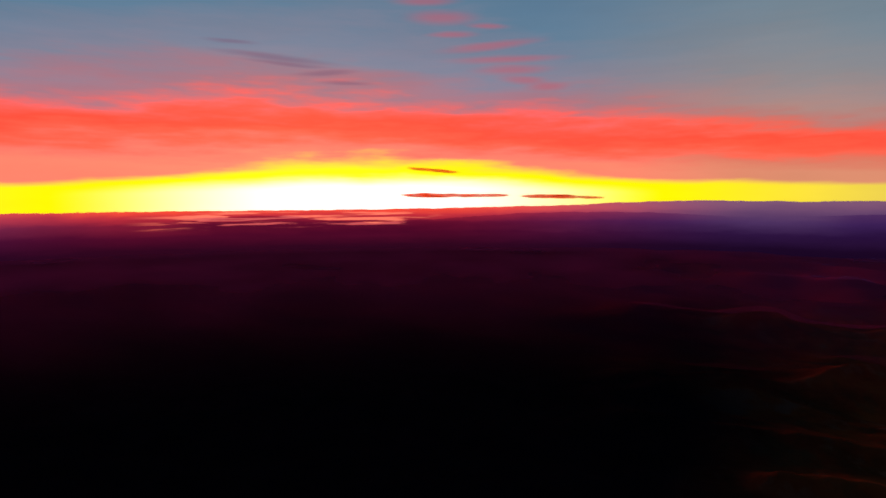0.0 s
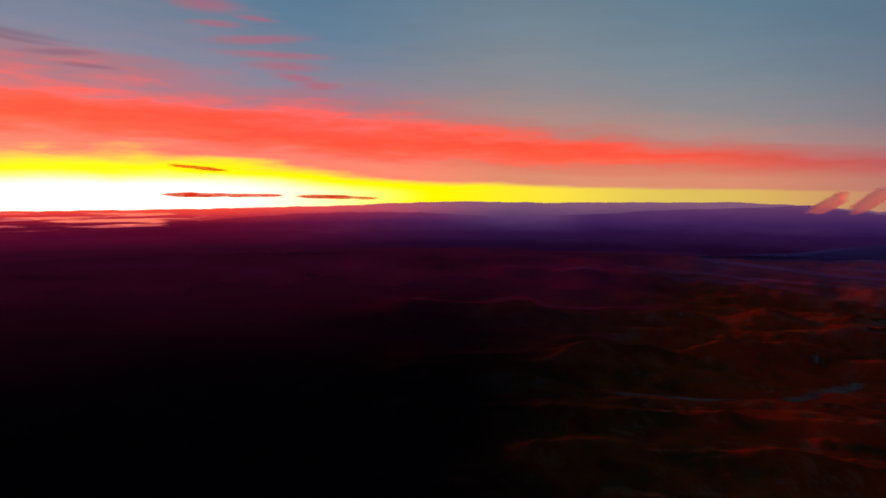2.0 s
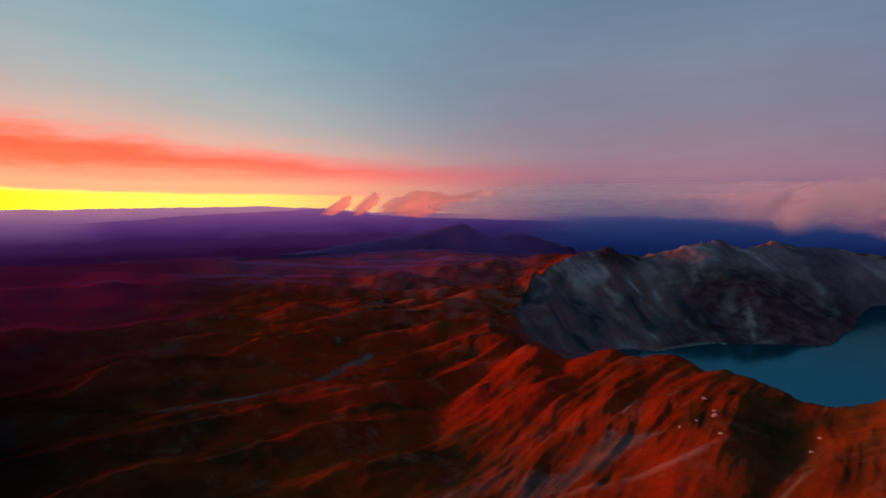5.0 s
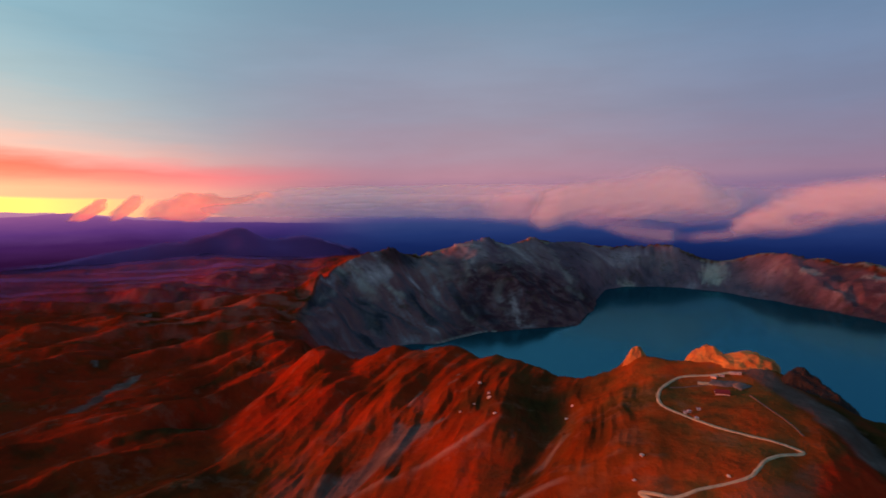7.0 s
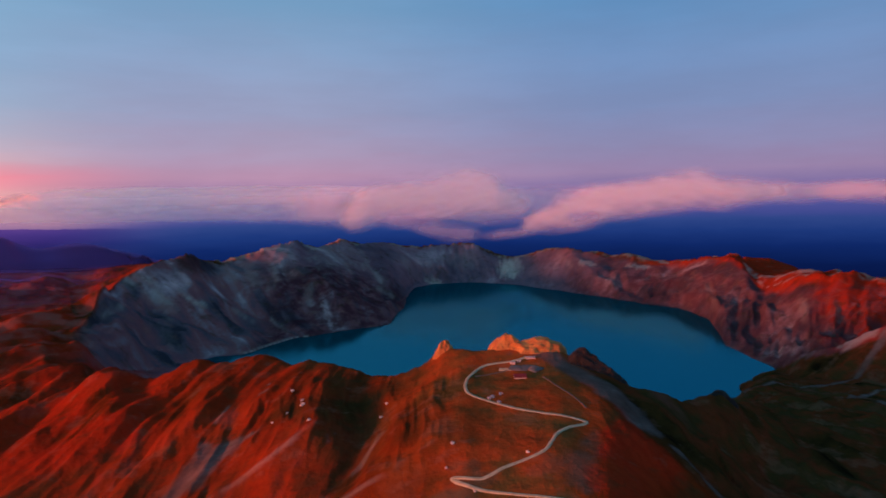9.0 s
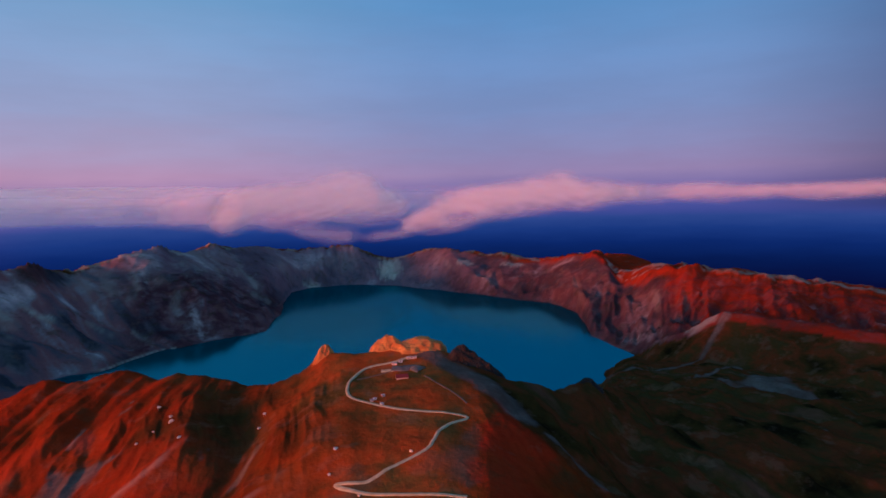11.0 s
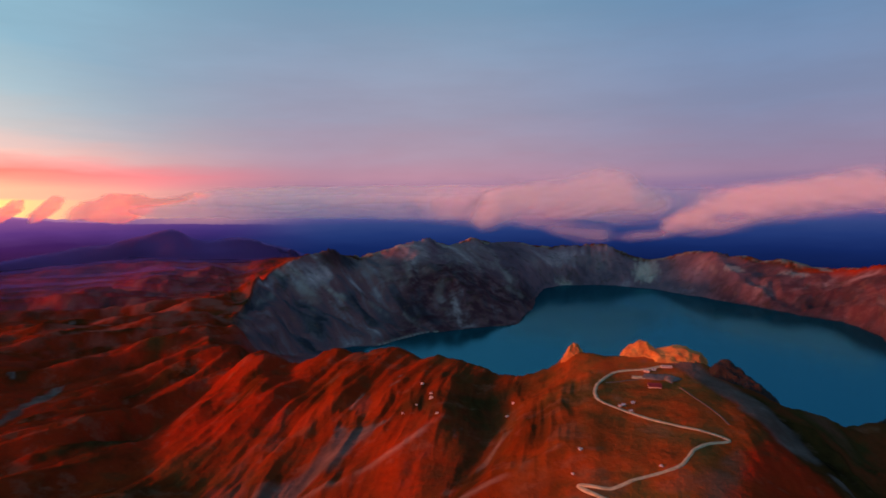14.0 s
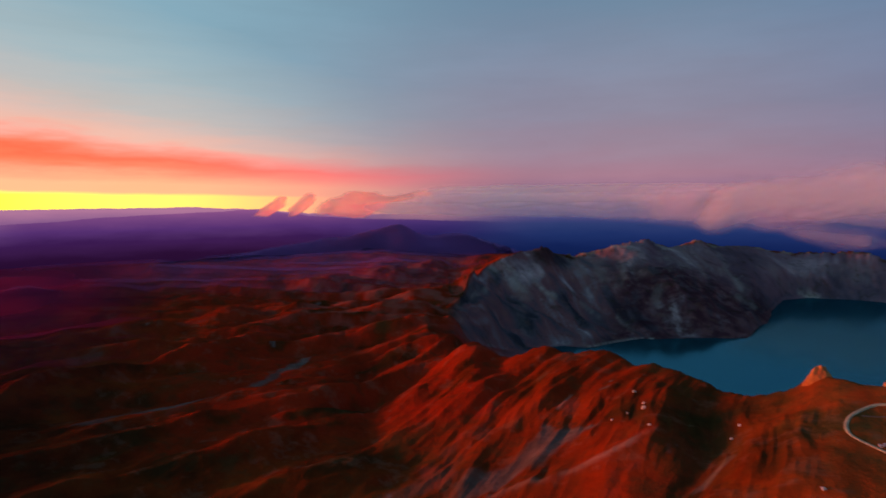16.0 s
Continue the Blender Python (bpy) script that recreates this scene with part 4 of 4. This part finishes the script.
# ---- clouds ----
def make_cloud(name, label, upper, lower, r, deep, mat, most=0.95, puff=0.05, seed=0, group="", category="cloud", soft=(0.5, 0.7), parent=None, holes=(), grain=0.18, lean=0.0, ends=1.2):
    """A bank of cloud with a front and a back: upper and lower are its outlines by bearing and elevation, soft how many degrees they fade over."""
    up, lo = np.array(upper)[::-1], np.array(lower)[::-1]
    b0, b1 = max(up[-1, 0], lo[-1, 0]), min(up[0, 0], lo[0, 0])
    n, m = max(30, int(abs(b1 - b0) * 8)), 44
    u, v = np.meshgrid(np.linspace(0, 1, n), np.linspace(0, 1, m), indexing="ij")
    b = b0 + (b1 - b0) * u

    def line(a):
        return sum(np.interp(b + o, a[:, 0], a[:, 1]) for o in (-0.6, -0.3, 0, 0.3, 0.6)) / 5
    hi, low = line(up) + 0.3 * soft[0], line(lo) - 0.3 * soft[1]
    el = low + (hi - low) * v
    flow = b + lean * el
    billow = fbm(flow * 0.22 + seed, el * 0.7 + seed, 3) + 0.25 * fbm(flow * 0.8 + seed, el * 1.8 + 4, 3)
    body = (1 - (2 * v - 1) ** 2) * between(np.minimum(u, 1 - u), 0, 0.2)
    reach_in = np.abs(b1 - b0) * np.minimum(u, 1 - u)
    dens = most * between(hi - el + grain * soft[0] * billow, 0.05 * soft[0], soft[0]) * between(el - low + grain * soft[1] * billow, 0.05 * soft[1], soft[1])
    dens = dens * between(reach_in + 0.4 * billow, 0, ends) * (0.9 + 0.25 * grain * billow)
    for hb, he, wb, we in holes:
        dens = dens * (1 - 0.85 * np.exp(-((b - hb) / wb) ** 2 - ((el - he) / we) ** 2))
    dens = np.clip(dens, 0, 1)
    dens[:, 0] = dens[:, -1] = dens[0] = dens[-1] = 0
    sheets = []
    for side in (-1, 1):
        rr = r + side * deep * body * (0.8 + puff * billow)
        sheets.append(np.stack([-np.sin(np.radians(b)) * rr, np.cos(np.radians(b)) * rr, EYE[2] + r * np.tan(np.radians(el))], -1))
    # front and back meet along the outline
    ring = np.concatenate([sheets[0], sheets[1][:, ::-1]], 1)
    me = grid_mesh(name, ring, mat, closed=True)
    me.attributes.new("dens", "FLOAT", "POINT").data.foreach_set("value", np.concatenate([dens, 0.4 * dens[:, ::-1]], 1).astype(np.float32).ravel())
    ob = new(name, me)
    if parent is not None:
        ob.parent = parent
        return ob
    return tagged(ob, label, category, group)


def cloud_of(name, label, group, *pieces):
    """A cloud of several billows that drift together."""
    top = tagged(new(name), label, "cloud", group)
    for piece, upper, lower, r, deep, mat, most, seed, more in pieces:
        make_cloud(piece, "", upper, lower, r, deep, mat, most, seed=seed, parent=top, **more)
    return top


cloud_of("cloud_bank", "long flat mauve cloud bank low over the plain", "",
         ("upper_sheet", [(-55, 0.9), (-60, 1.45), (-66, 1.5), (-72, 1.55), (-84, 1.45), (-92, 1.2)], [(-55, -0.3), (-60, -0.6), (-66, -0.9), (-75, -0.9), (-92, -0.9)], 4350, 18, BANK, 0.6, 3, dict(soft=(0.5, 1.5), ends=5)),
         ("middle_sheet", [(-56, 0.5), (-60.5, 0.75), (-68, 0.8), (-76, 0.6), (-84, 0.5)], [(-56, -0.2), (-62, -0.35), (-70, -0.4), (-84, -0.4)], 4300, 14, BANK, 0.45, 9, dict(soft=(0.3, 0.6), ends=4)),
         ("lower_sheet", [(-50, -0.2), (-56, 0.1), (-64, 0.0), (-75, -0.3), (-86, -0.5)], [(-50, -1.0), (-56, -1.3), (-64, -1.6), (-75, -1.8), (-86, -2.2)], 4420, 18, BANK, 0.5, 5, dict(soft=(0.5, 0.7), ends=4)),
         ("haze_sheet", [(-76, 0.7), (-84, 1.1), (-96, 1.1), (-110, 0.8), (-118, 0.4)], [(-76, -2.0), (-84, -2.5), (-96, -2.6), (-110, -2.2), (-118, -1.2)], 4240, 18, BANK, 0.46, 7, dict(soft=(1.2, 1.6), ends=5)))
cloud_of("cloud", "pink lens-shaped cloud pouring over the crater rim", "clouds over the rim",
         ("billow", [(-81.8, -1.6), (-82.9, -0.6), (-84, 0.7), (-86, 1.7), (-90, 2.35), (-94.6, 2.95), (-97.4, 2.3), (-99.2, 0.9), (-101, 0.2)],
          [(-81.8, -2.4), (-83, -2.9), (-84.1, -3.0), (-85.5, -2.4), (-87, -1.9), (-92, -1.85), (-98, -1.6), (-101, -1.2)], 3950, 80, CLOUD, 0.74, 11, dict(soft=(2.3, 2.0), lean=1.2, ends=2.0)),
         ("veil", [(-88, 1.2), (-94, 1.8), (-98.5, 1.4), (-103, 0.3)], [(-88, -1.6), (-95, -2.1), (-100, -1.9), (-103, -1.3)], 4120, 30, CLOUD, 0.34, 15, dict(soft=(2.0, 1.6), ends=4)))
cloud_of("cloud", "pink curling cloud with a trailing tail over the rim", "clouds over the rim",
         ("billow", [(-99.2, -2.9), (-100.4, -2.0), (-101.6, -0.9), (-103.5, 0.1), (-105.8, 0.85), (-111, 1.55), (-114, 2.1), (-116, 2.15), (-117.6, 1.2), (-120.5, 0.8), (-123, 0.6)],
          [(-99.2, -3.3), (-100.5, -3.5), (-102.6, -3.45), (-105.8, -2.95), (-108.4, -2.15), (-113.5, -1.45), (-118.4, -1.2), (-123, -0.9)], 3950, 70, CLOUD, 0.74, 23, dict(soft=(1.7, 2.1), lean=-1.0, ends=1.6, holes=((-104.9, -1.95, 0.8, 0.45), (-106.3, -1.7, 0.7, 0.35)))),
         ("tail", [(-102.6, -2.0), (-105, -1.9), (-108.5, -1.4)], [(-102.6, -3.6), (-105, -3.4), (-108.5, -2.4)], 3860, 30, CLOUD, 0.3, 29, dict(soft=(1.0, 1.0), ends=2)))
cloud_of("cloud_bank", "thin mauve streamer of cloud above the blue plain", "",
         ("streamer", [(-115, 0.9), (-120.6, 0.75), (-127, 0.75), (-133, 0.55), (-150, 0.6)], [(-115, -1.3), (-120, -1.1), (-127, -1.0), (-133, -0.8), (-150, -0.8)], 4250, 50, CLOUD, 0.62, 31, dict(soft=(0.8, 1.2), ends=4)))
cloud_of("cloud_wisp", "small purple scrap of cloud behind the crater rim", "",
         ("shred", [(-88.5, -2.4), (-91, -2.2), (-93, -2.3), (-96.5, -2.8)], [(-88.5, -3.0), (-92, -4.0), (-95, -4.2), (-96.5, -3.9)], 3800, 40, CLOUD, 0.36, 41, dict(soft=(1.1, 1.1), ends=2)),
         ("shred", [(-95.5, -3.2), (-98, -2.9), (-101.5, -2.7)], [(-95.5, -4.0), (-98, -4.1), (-101.5, -3.5)], 3780, 40, CLOUD, 0.34, 47, dict(soft=(0.9, 0.9), ends=2)))
make_cloud("steam_plume", "small salmon steam plume rising from the plain", [(-41.6, -1.1), (-42.9, -0.5), (-43.6, 0.35), (-44.3, 0.6), (-45.0, 0.4)], [(-41.6, -1.35), (-42.9, -1.4), (-43.9, -1.2), (-44.4, -0.5), (-45.0, -0.1)], 4450, 30, SMOKE, 0.9, seed=51, group="steam plumes", category="steam", soft=(0.3, 0.3), grain=0.9, ends=0.5)
make_cloud("steam_plume", "slender salmon steam plume rising from the plain", [(-44.9, -0.9), (-45.8, 0.0), (-46.5, 0.8), (-47.3, 1.0), (-48.0, 0.8)], [(-44.9, -1.3), (-46.4, -1.3), (-46.9, -0.6), (-47.4, 0.1), (-48.0, 0.4)], 4450, 30, SMOKE, 0.9, seed=57, group="steam plumes", category="steam", soft=(0.3, 0.3), grain=0.9, ends=0.5)
make_cloud("steam_plume", "broad salmon steam plume spreading over the plain", [(-47.2, -1.0), (-48.2, 0.2), (-49.4, 0.5), (-51.1, 1.0), (-52.2, 0.75), (-53.4, 0.9), (-54.6, 0.5), (-57.4, 1.1), (-59, 0.9)],
           [(-47.2, -1.4), (-50.5, -1.5), (-52.5, -1.55), (-53.6, -0.8), (-55.0, -0.1), (-59, 0.3)], 4480, 60, SMOKE, 0.85, seed=63, group="steam plumes", category="steam", soft=(0.5, 0.5), grain=0.9, ends=1.0)


def streak(b0, b1, e0, e1, fat, seed, label, mat, most):
    c0, c1, d = b0 + 0.15 * (b1 - b0), b0 + 0.85 * (b1 - b0), 0.15 * (e1 - e0)
    make_cloud("cloud_streak", label, [(b0, e0 + 0.06), (c0, e0 + d + fat), (c1, e1 - d + fat), (b1, e1 + 0.06)], [(b0, e0 - 0.06), (c0, e0 + d - fat), (c1, e1 - d - fat), (b1, e1 - 0.06)],
               4700, 25, mat, most, seed=seed, group="streaks of high cloud", soft=(fat * 0.6, fat * 0.6), grain=0.9, ends=0.8)


streak(15.2, 3.7, 0.34, 0.25, 0.2, 90, "thin dark red bar of cloud before the sunset", DUSK, 1.0)
streak(3.5, -4.8, 0.19, 0.0, 0.2, 91, "thin dark red bar of cloud before the sunset", DUSK, 1.0)
streak(13.9, 8.4, 2.9, 2.42, 0.16, 92, "thin dark red bar of cloud before the sunset", DUSK, 0.9)

# ---- the road and what stands by it ----
def part(name, bm, mat, parent=None, label=""):
    me = bpy.data.meshes.new(name)
    bm.to_mesh(me)
    bm.free()
    me.materials.append(mat)
    ob = new(name, me)
    if parent is not None:
        ob.parent = parent
    return tagged(ob, label)


def make_road(name, label, ways, half, mat):
    pts = []
    for b, el in ways:
        r, z = spot(b, el)
        pts.append(plan(b, r))
    pts = np.array(pts)
    # a smooth line through the turns
    fine = []
    for i in range(len(pts) - 1):
        p0, p1, p2, p3 = pts[max(i - 1, 0)], pts[i], pts[i + 1], pts[min(i + 2, len(pts) - 1)]
        for t in np.linspace(0, 1, 12, endpoint=False):
            fine.append(0.5 * (2 * p1 + (p2 - p0) * t + (2 * p0 - 5 * p1 + 4 * p2 - p3) * t * t + (3 * p1 - p0 - 3 * p2 + p3) * t ** 3))
    fine = np.array(fine)
    way = np.gradient(fine, axis=0)
    way /= np.linalg.norm(way, axis=1)[:, None]
    side = np.stack([-way[:, 1], way[:, 0]], 1)
    rows = []
    for off, lift in ((-half - 1, -1.0), (-half - 0.3, 0.3), (-half, 0.42), (half, 0.42), (half + 0.3, 0.3), (half + 1, -1.0)):
        w = 1 + 0.15 * fbm(np.arange(len(fine)) / 7.0, np.full(len(fine), off), 2)
        q = fine + side * off * w[:, None]
        b, r = -np.degrees(np.arctan2(q[:, 0], q[:, 1])), np.hypot(q[:, 0], q[:, 1])
        zc = land(-np.degrees(np.arctan2(fine[:, 0], fine[:, 1])), np.hypot(fine[:, 0], fine[:, 1]))[0]
        rows.append(np.stack([q[:, 0], q[:, 1], np.maximum(land(b, r)[0], zc * 0.7 + land(b, r)[0] * 0.3) + lift], 1))
    return tagged(new(name, grid_mesh(name, np.stack(rows, 1), mat)), label, "road", kind="structure")


HAIRPINS = [(-100.4, -15.11), (-98.8, -15.54), (-96.9, -15.81), (-95.7, -16.18), (-94.6, -17.0), (-94.3, -17.52), (-94.3, -18.1), (-94.9, -18.65), (-97.4, -19.41), (-100.6, -20.01),
            (-103.4, -20.26), (-105.9, -20.77), (-104.2, -21.3), (-103.1, -21.89), (-102.5, -22.7), (-101.7, -23.5), (-98.4, -24.81), (-95.6, -25.94), (-92.8, -25.92), (-95.0, -26.74),
            (-100.6, -27.22), (-106, -27.6)]
make_road("road", "pale gravel mountain road with hairpin bends", HAIRPINS, 1.0, ROAD)
make_road("track", "worn footpath between the road and the station", [(-95.2, -16.95), (-97.0, -16.7), (-98.6, -16.35), (-99.4, -16.1)], 0.6, TRACK)
make_road("track", "worn footpath running down from the summit", [(-101.8, -16.9), (-103.0, -17.6), (-104.6, -18.5), (-106.0, -19.6)], 0.45, TRACK)
make_road("yard", "grey levelled yard between the station buildings", [(-98.6, -16.15), (-99.6, -16.2), (-100.6, -16.1), (-101.6, -16.4)], 5.5, YARD)
make_road("lot", "pale gravel lot beside the station yard", [(-97.6, -16.32), (-98.3, -16.3), (-98.9, -16.28)], 2.4, ROAD)
CRAG = mat_plain("orange_crag", (0.32, 0.11, 0.028), (0.52, 0.25, 0.060), 0.10, relief=2.0)
# near-black stands for rock in shade, set into its base colour
SHADEROCK = mat_plain("shade_dark_crag", (0.007, 0.006, 0.005), (0.020, 0.015, 0.011), 0.15, relief=3.0)
PALEROCK = mat_plain("pale_boulder", (0.55, 0.45, 0.36), (0.75, 0.66, 0.56), 0.8, relief=0.4)


def make_crag(label, b, el_top, r, wide, tall, mat, seed, sharp=1.0, turn=0.0, taper=0.35):
    """A crag: a wrinkled mass of rock whose foot is sunk in the slope."""
    bm = bmesh.new()
    bmesh.ops.create_icosphere(bm, subdivisions=6, radius=1.0)
    for v in bm.verts:
        p = v.co.copy()
        off = Vector((seed, 2 * seed, 0))
        k = 1 + 0.22 * noise.noise(p * 1.1 + off) + 0.07 * noise.fractal(p * 3.0 + off, 0.9, 2.2, 4) - 0.12 * abs(noise.noise(p * 1.9 + off))
        slim = 1 - taper * max(p.z, 0)
        top = max(p.z, 0) ** sharp
        v.co = Vector((p.x * k * slim * wide / 2, p.y * k * slim * wide * 0.32, (top * k if p.z > 0 else p.z * 0.6) * tall))
    high = max(v.co.z for v in bm.verts)
    top_z = EYE[2] + r * math.tan(radians(el_top))
    for f in bm.faces:
        f.smooth = True
    ob = part("rock_outcrop", bm, mat)
    ob.matrix_world = Matrix.Translation(at(b, r, top_z - high)) @ Matrix.Rotation(radians(b + turn), 4, "Z")
    return tagged(ob, label, "rock")


make_crag("sunlit orange summit crag above the lake", -98.4, -12.92, 634, 50, 27, CRAG, 1, 0.75, taper=0.45)
make_crag("broad sunlit orange summit crag above the lake", -100.8, -13.2, 634, 70, 24, CRAG, 12, 0.45, taper=0.22)
make_crag("slim orange rock tooth on the crater edge", -92.35, -13.5, 634, 27, 19, CRAG, 3, 0.7, taper=0.45)
make_crag("jagged rock tooth on the crater edge, darkened as in shade", -105.8, -14.1, 618, 60, 34, SHADEROCK, 4, 0.9, taper=0.35)
make_crag("jagged rocks below the summit, darkened as in shade", -107.7, -15.6, 612, 44, 24, SHADEROCK, 5, 0.9, 25)
make_crag("dark brown rock knob over the lake", -117.6, -16.95, 680, 46, 26, SHADEROCK, 6, 1.2)

WALL = mat_plain("grey_plaster", (0.42, 0.38, 0.36), (0.55, 0.50, 0.47), 0.5)
ROOF_RED = mat_plain("dark_red_roof", (0.11, 0.008, 0.010), (0.18, 0.014, 0.014), 0.6, 0.6)
ROOF_GREY = mat_plain("pale_metal_roof", (0.42, 0.40, 0.40), (0.55, 0.52, 0.51), 0.4, 0.5)
PANE = mat_plain("dark_glass", (0.01, 0.012, 0.016), (0.02, 0.024, 0.03), 1.0, 0.1)


def box(size, place=(0, 0, 0), bevel=0.0):
    bm = bmesh.new()
    bmesh.ops.create_cube(bm, size=1.0)
    for v in bm.verts:
        v.co = Vector((v.co.x * size[0], v.co.y * size[1], (v.co.z + 0.5) * size[2])) + Vector(place)
    if bevel:
        bmesh.ops.bevel(bm, geom=bm.edges[:], offset=bevel, segments=1, affect="EDGES")
    return bm


def make_house(name, label, b, el, size, roof_mat, gable, turn, category="building"):
    r, z = spot(b, el)
    w, d, h = size
    house = new(name)
    house.matrix_world = Matrix.Translation(at(b, r, z - 0.6)) @ Matrix.Rotation(radians(b + turn), 4, "Z")
    part("wall", box((w, d, h)), WALL, house)
    bm = bmesh.new()
    if gable:
        prof = [(-d / 2 - 0.5, h), (0, h + gable), (d / 2 + 0.5, h), (d / 2 + 0.5, h + 0.25), (0, h + gable + 0.3), (-d / 2 - 0.5, h + 0.25)]
        ends = [[bm.verts.new((s * (w / 2 + 0.5), y, q)) for y, q in prof] for s in (-1, 1)]
        for i in range(6):
            bm.faces.new((ends[0][i], ends[0][(i + 1) % 6], ends[1][(i + 1) % 6], ends[1][i]))
        bm.faces.new(ends[0][::-1]), bm.faces.new(ends[1])
        bmesh.ops.recalc_face_normals(bm, faces=bm.faces[:])
    else:
        bm.free()
        bm = box((w + 0.8, d + 0.8, 0.4), (0, 0, h), 0.08)
    part("roof", bm, roof_mat, house, "dark red roof" if gable else "pale flat roof")
    n = max(1, int(w / 3))
    for i in range(n):
        part("window", box((1.0, 0.12, 1.1), ((i + 0.5) * w / n - w / 2, -d / 2 - 0.03, 1.3)), PANE, house)
    return tagged(house, label, category)


make_house("station_house", "low house with a dark red gabled roof by the road", -99.6, -17.0, (11, 7, 1.4), ROOF_RED, 2.6, 8)
make_house("station_block", "long low station block with a pale flat roof", -100.6, -15.25, (10, 2.6, 2.0), ROOF_GREY, 0, 8)
make_house("station_block", "low station block with a pale flat roof", -98.9, -15.75, (5, 3, 2.0), ROOF_GREY, 0, -12)
make_house("station_shed", "small shed with a pale flat roof", -99.5, -15.55, (4, 2.2, 1.8), ROOF_GREY, 0, -5)
for b, el in ((-97.7, -18.6), (-96.6, -19.0), (-97.55, -19.35), (-96.9, -18.85)):
    make_house("hut", "small pale hut beside the gravel road", b, el, (2.4, 2.0, 1.8), ROOF_GREY, 0, 15, "hut")


def make_boulder(b, el, size, seed):
    r, z = spot(b, el)
    bm = bmesh.new()
    bmesh.ops.create_icosphere(bm, subdivisions=3, radius=size / 2)
    for v in bm.verts:
        v.co *= 1 + 0.5 * noise.fractal(v.co / size * 2.2 + Vector((seed, 0, 0)), 1.0, 2.0, 3)
        v.co.z *= 0.7
    ob = part("boulder", bm, PALEROCK)
    ob.location = at(b, r, z + size * 0.12)
    return tagged(ob, "pale boulder lying on the rust red slope", "boulder", "pale boulders")


for k, (b, el, size) in enumerate([(-77.6, -17.4, 4), (-78.5, -18.7, 5), (-78.45, -18.3, 3), (-77.0, -19.3, 2.5), (-75.6, -20.0, 2.5), (-100.3, -23.6, 2.5),
                                   (-79.0, -20.1, 3), (-92.2, -25.0, 2), (-95.0, -27.0, 2), (-86.5, -19.2, 3), (-85.9, -20.4, 3), (-92.9, -22.9, 3)]):
    make_boulder(b, el, size, k * 7.3)
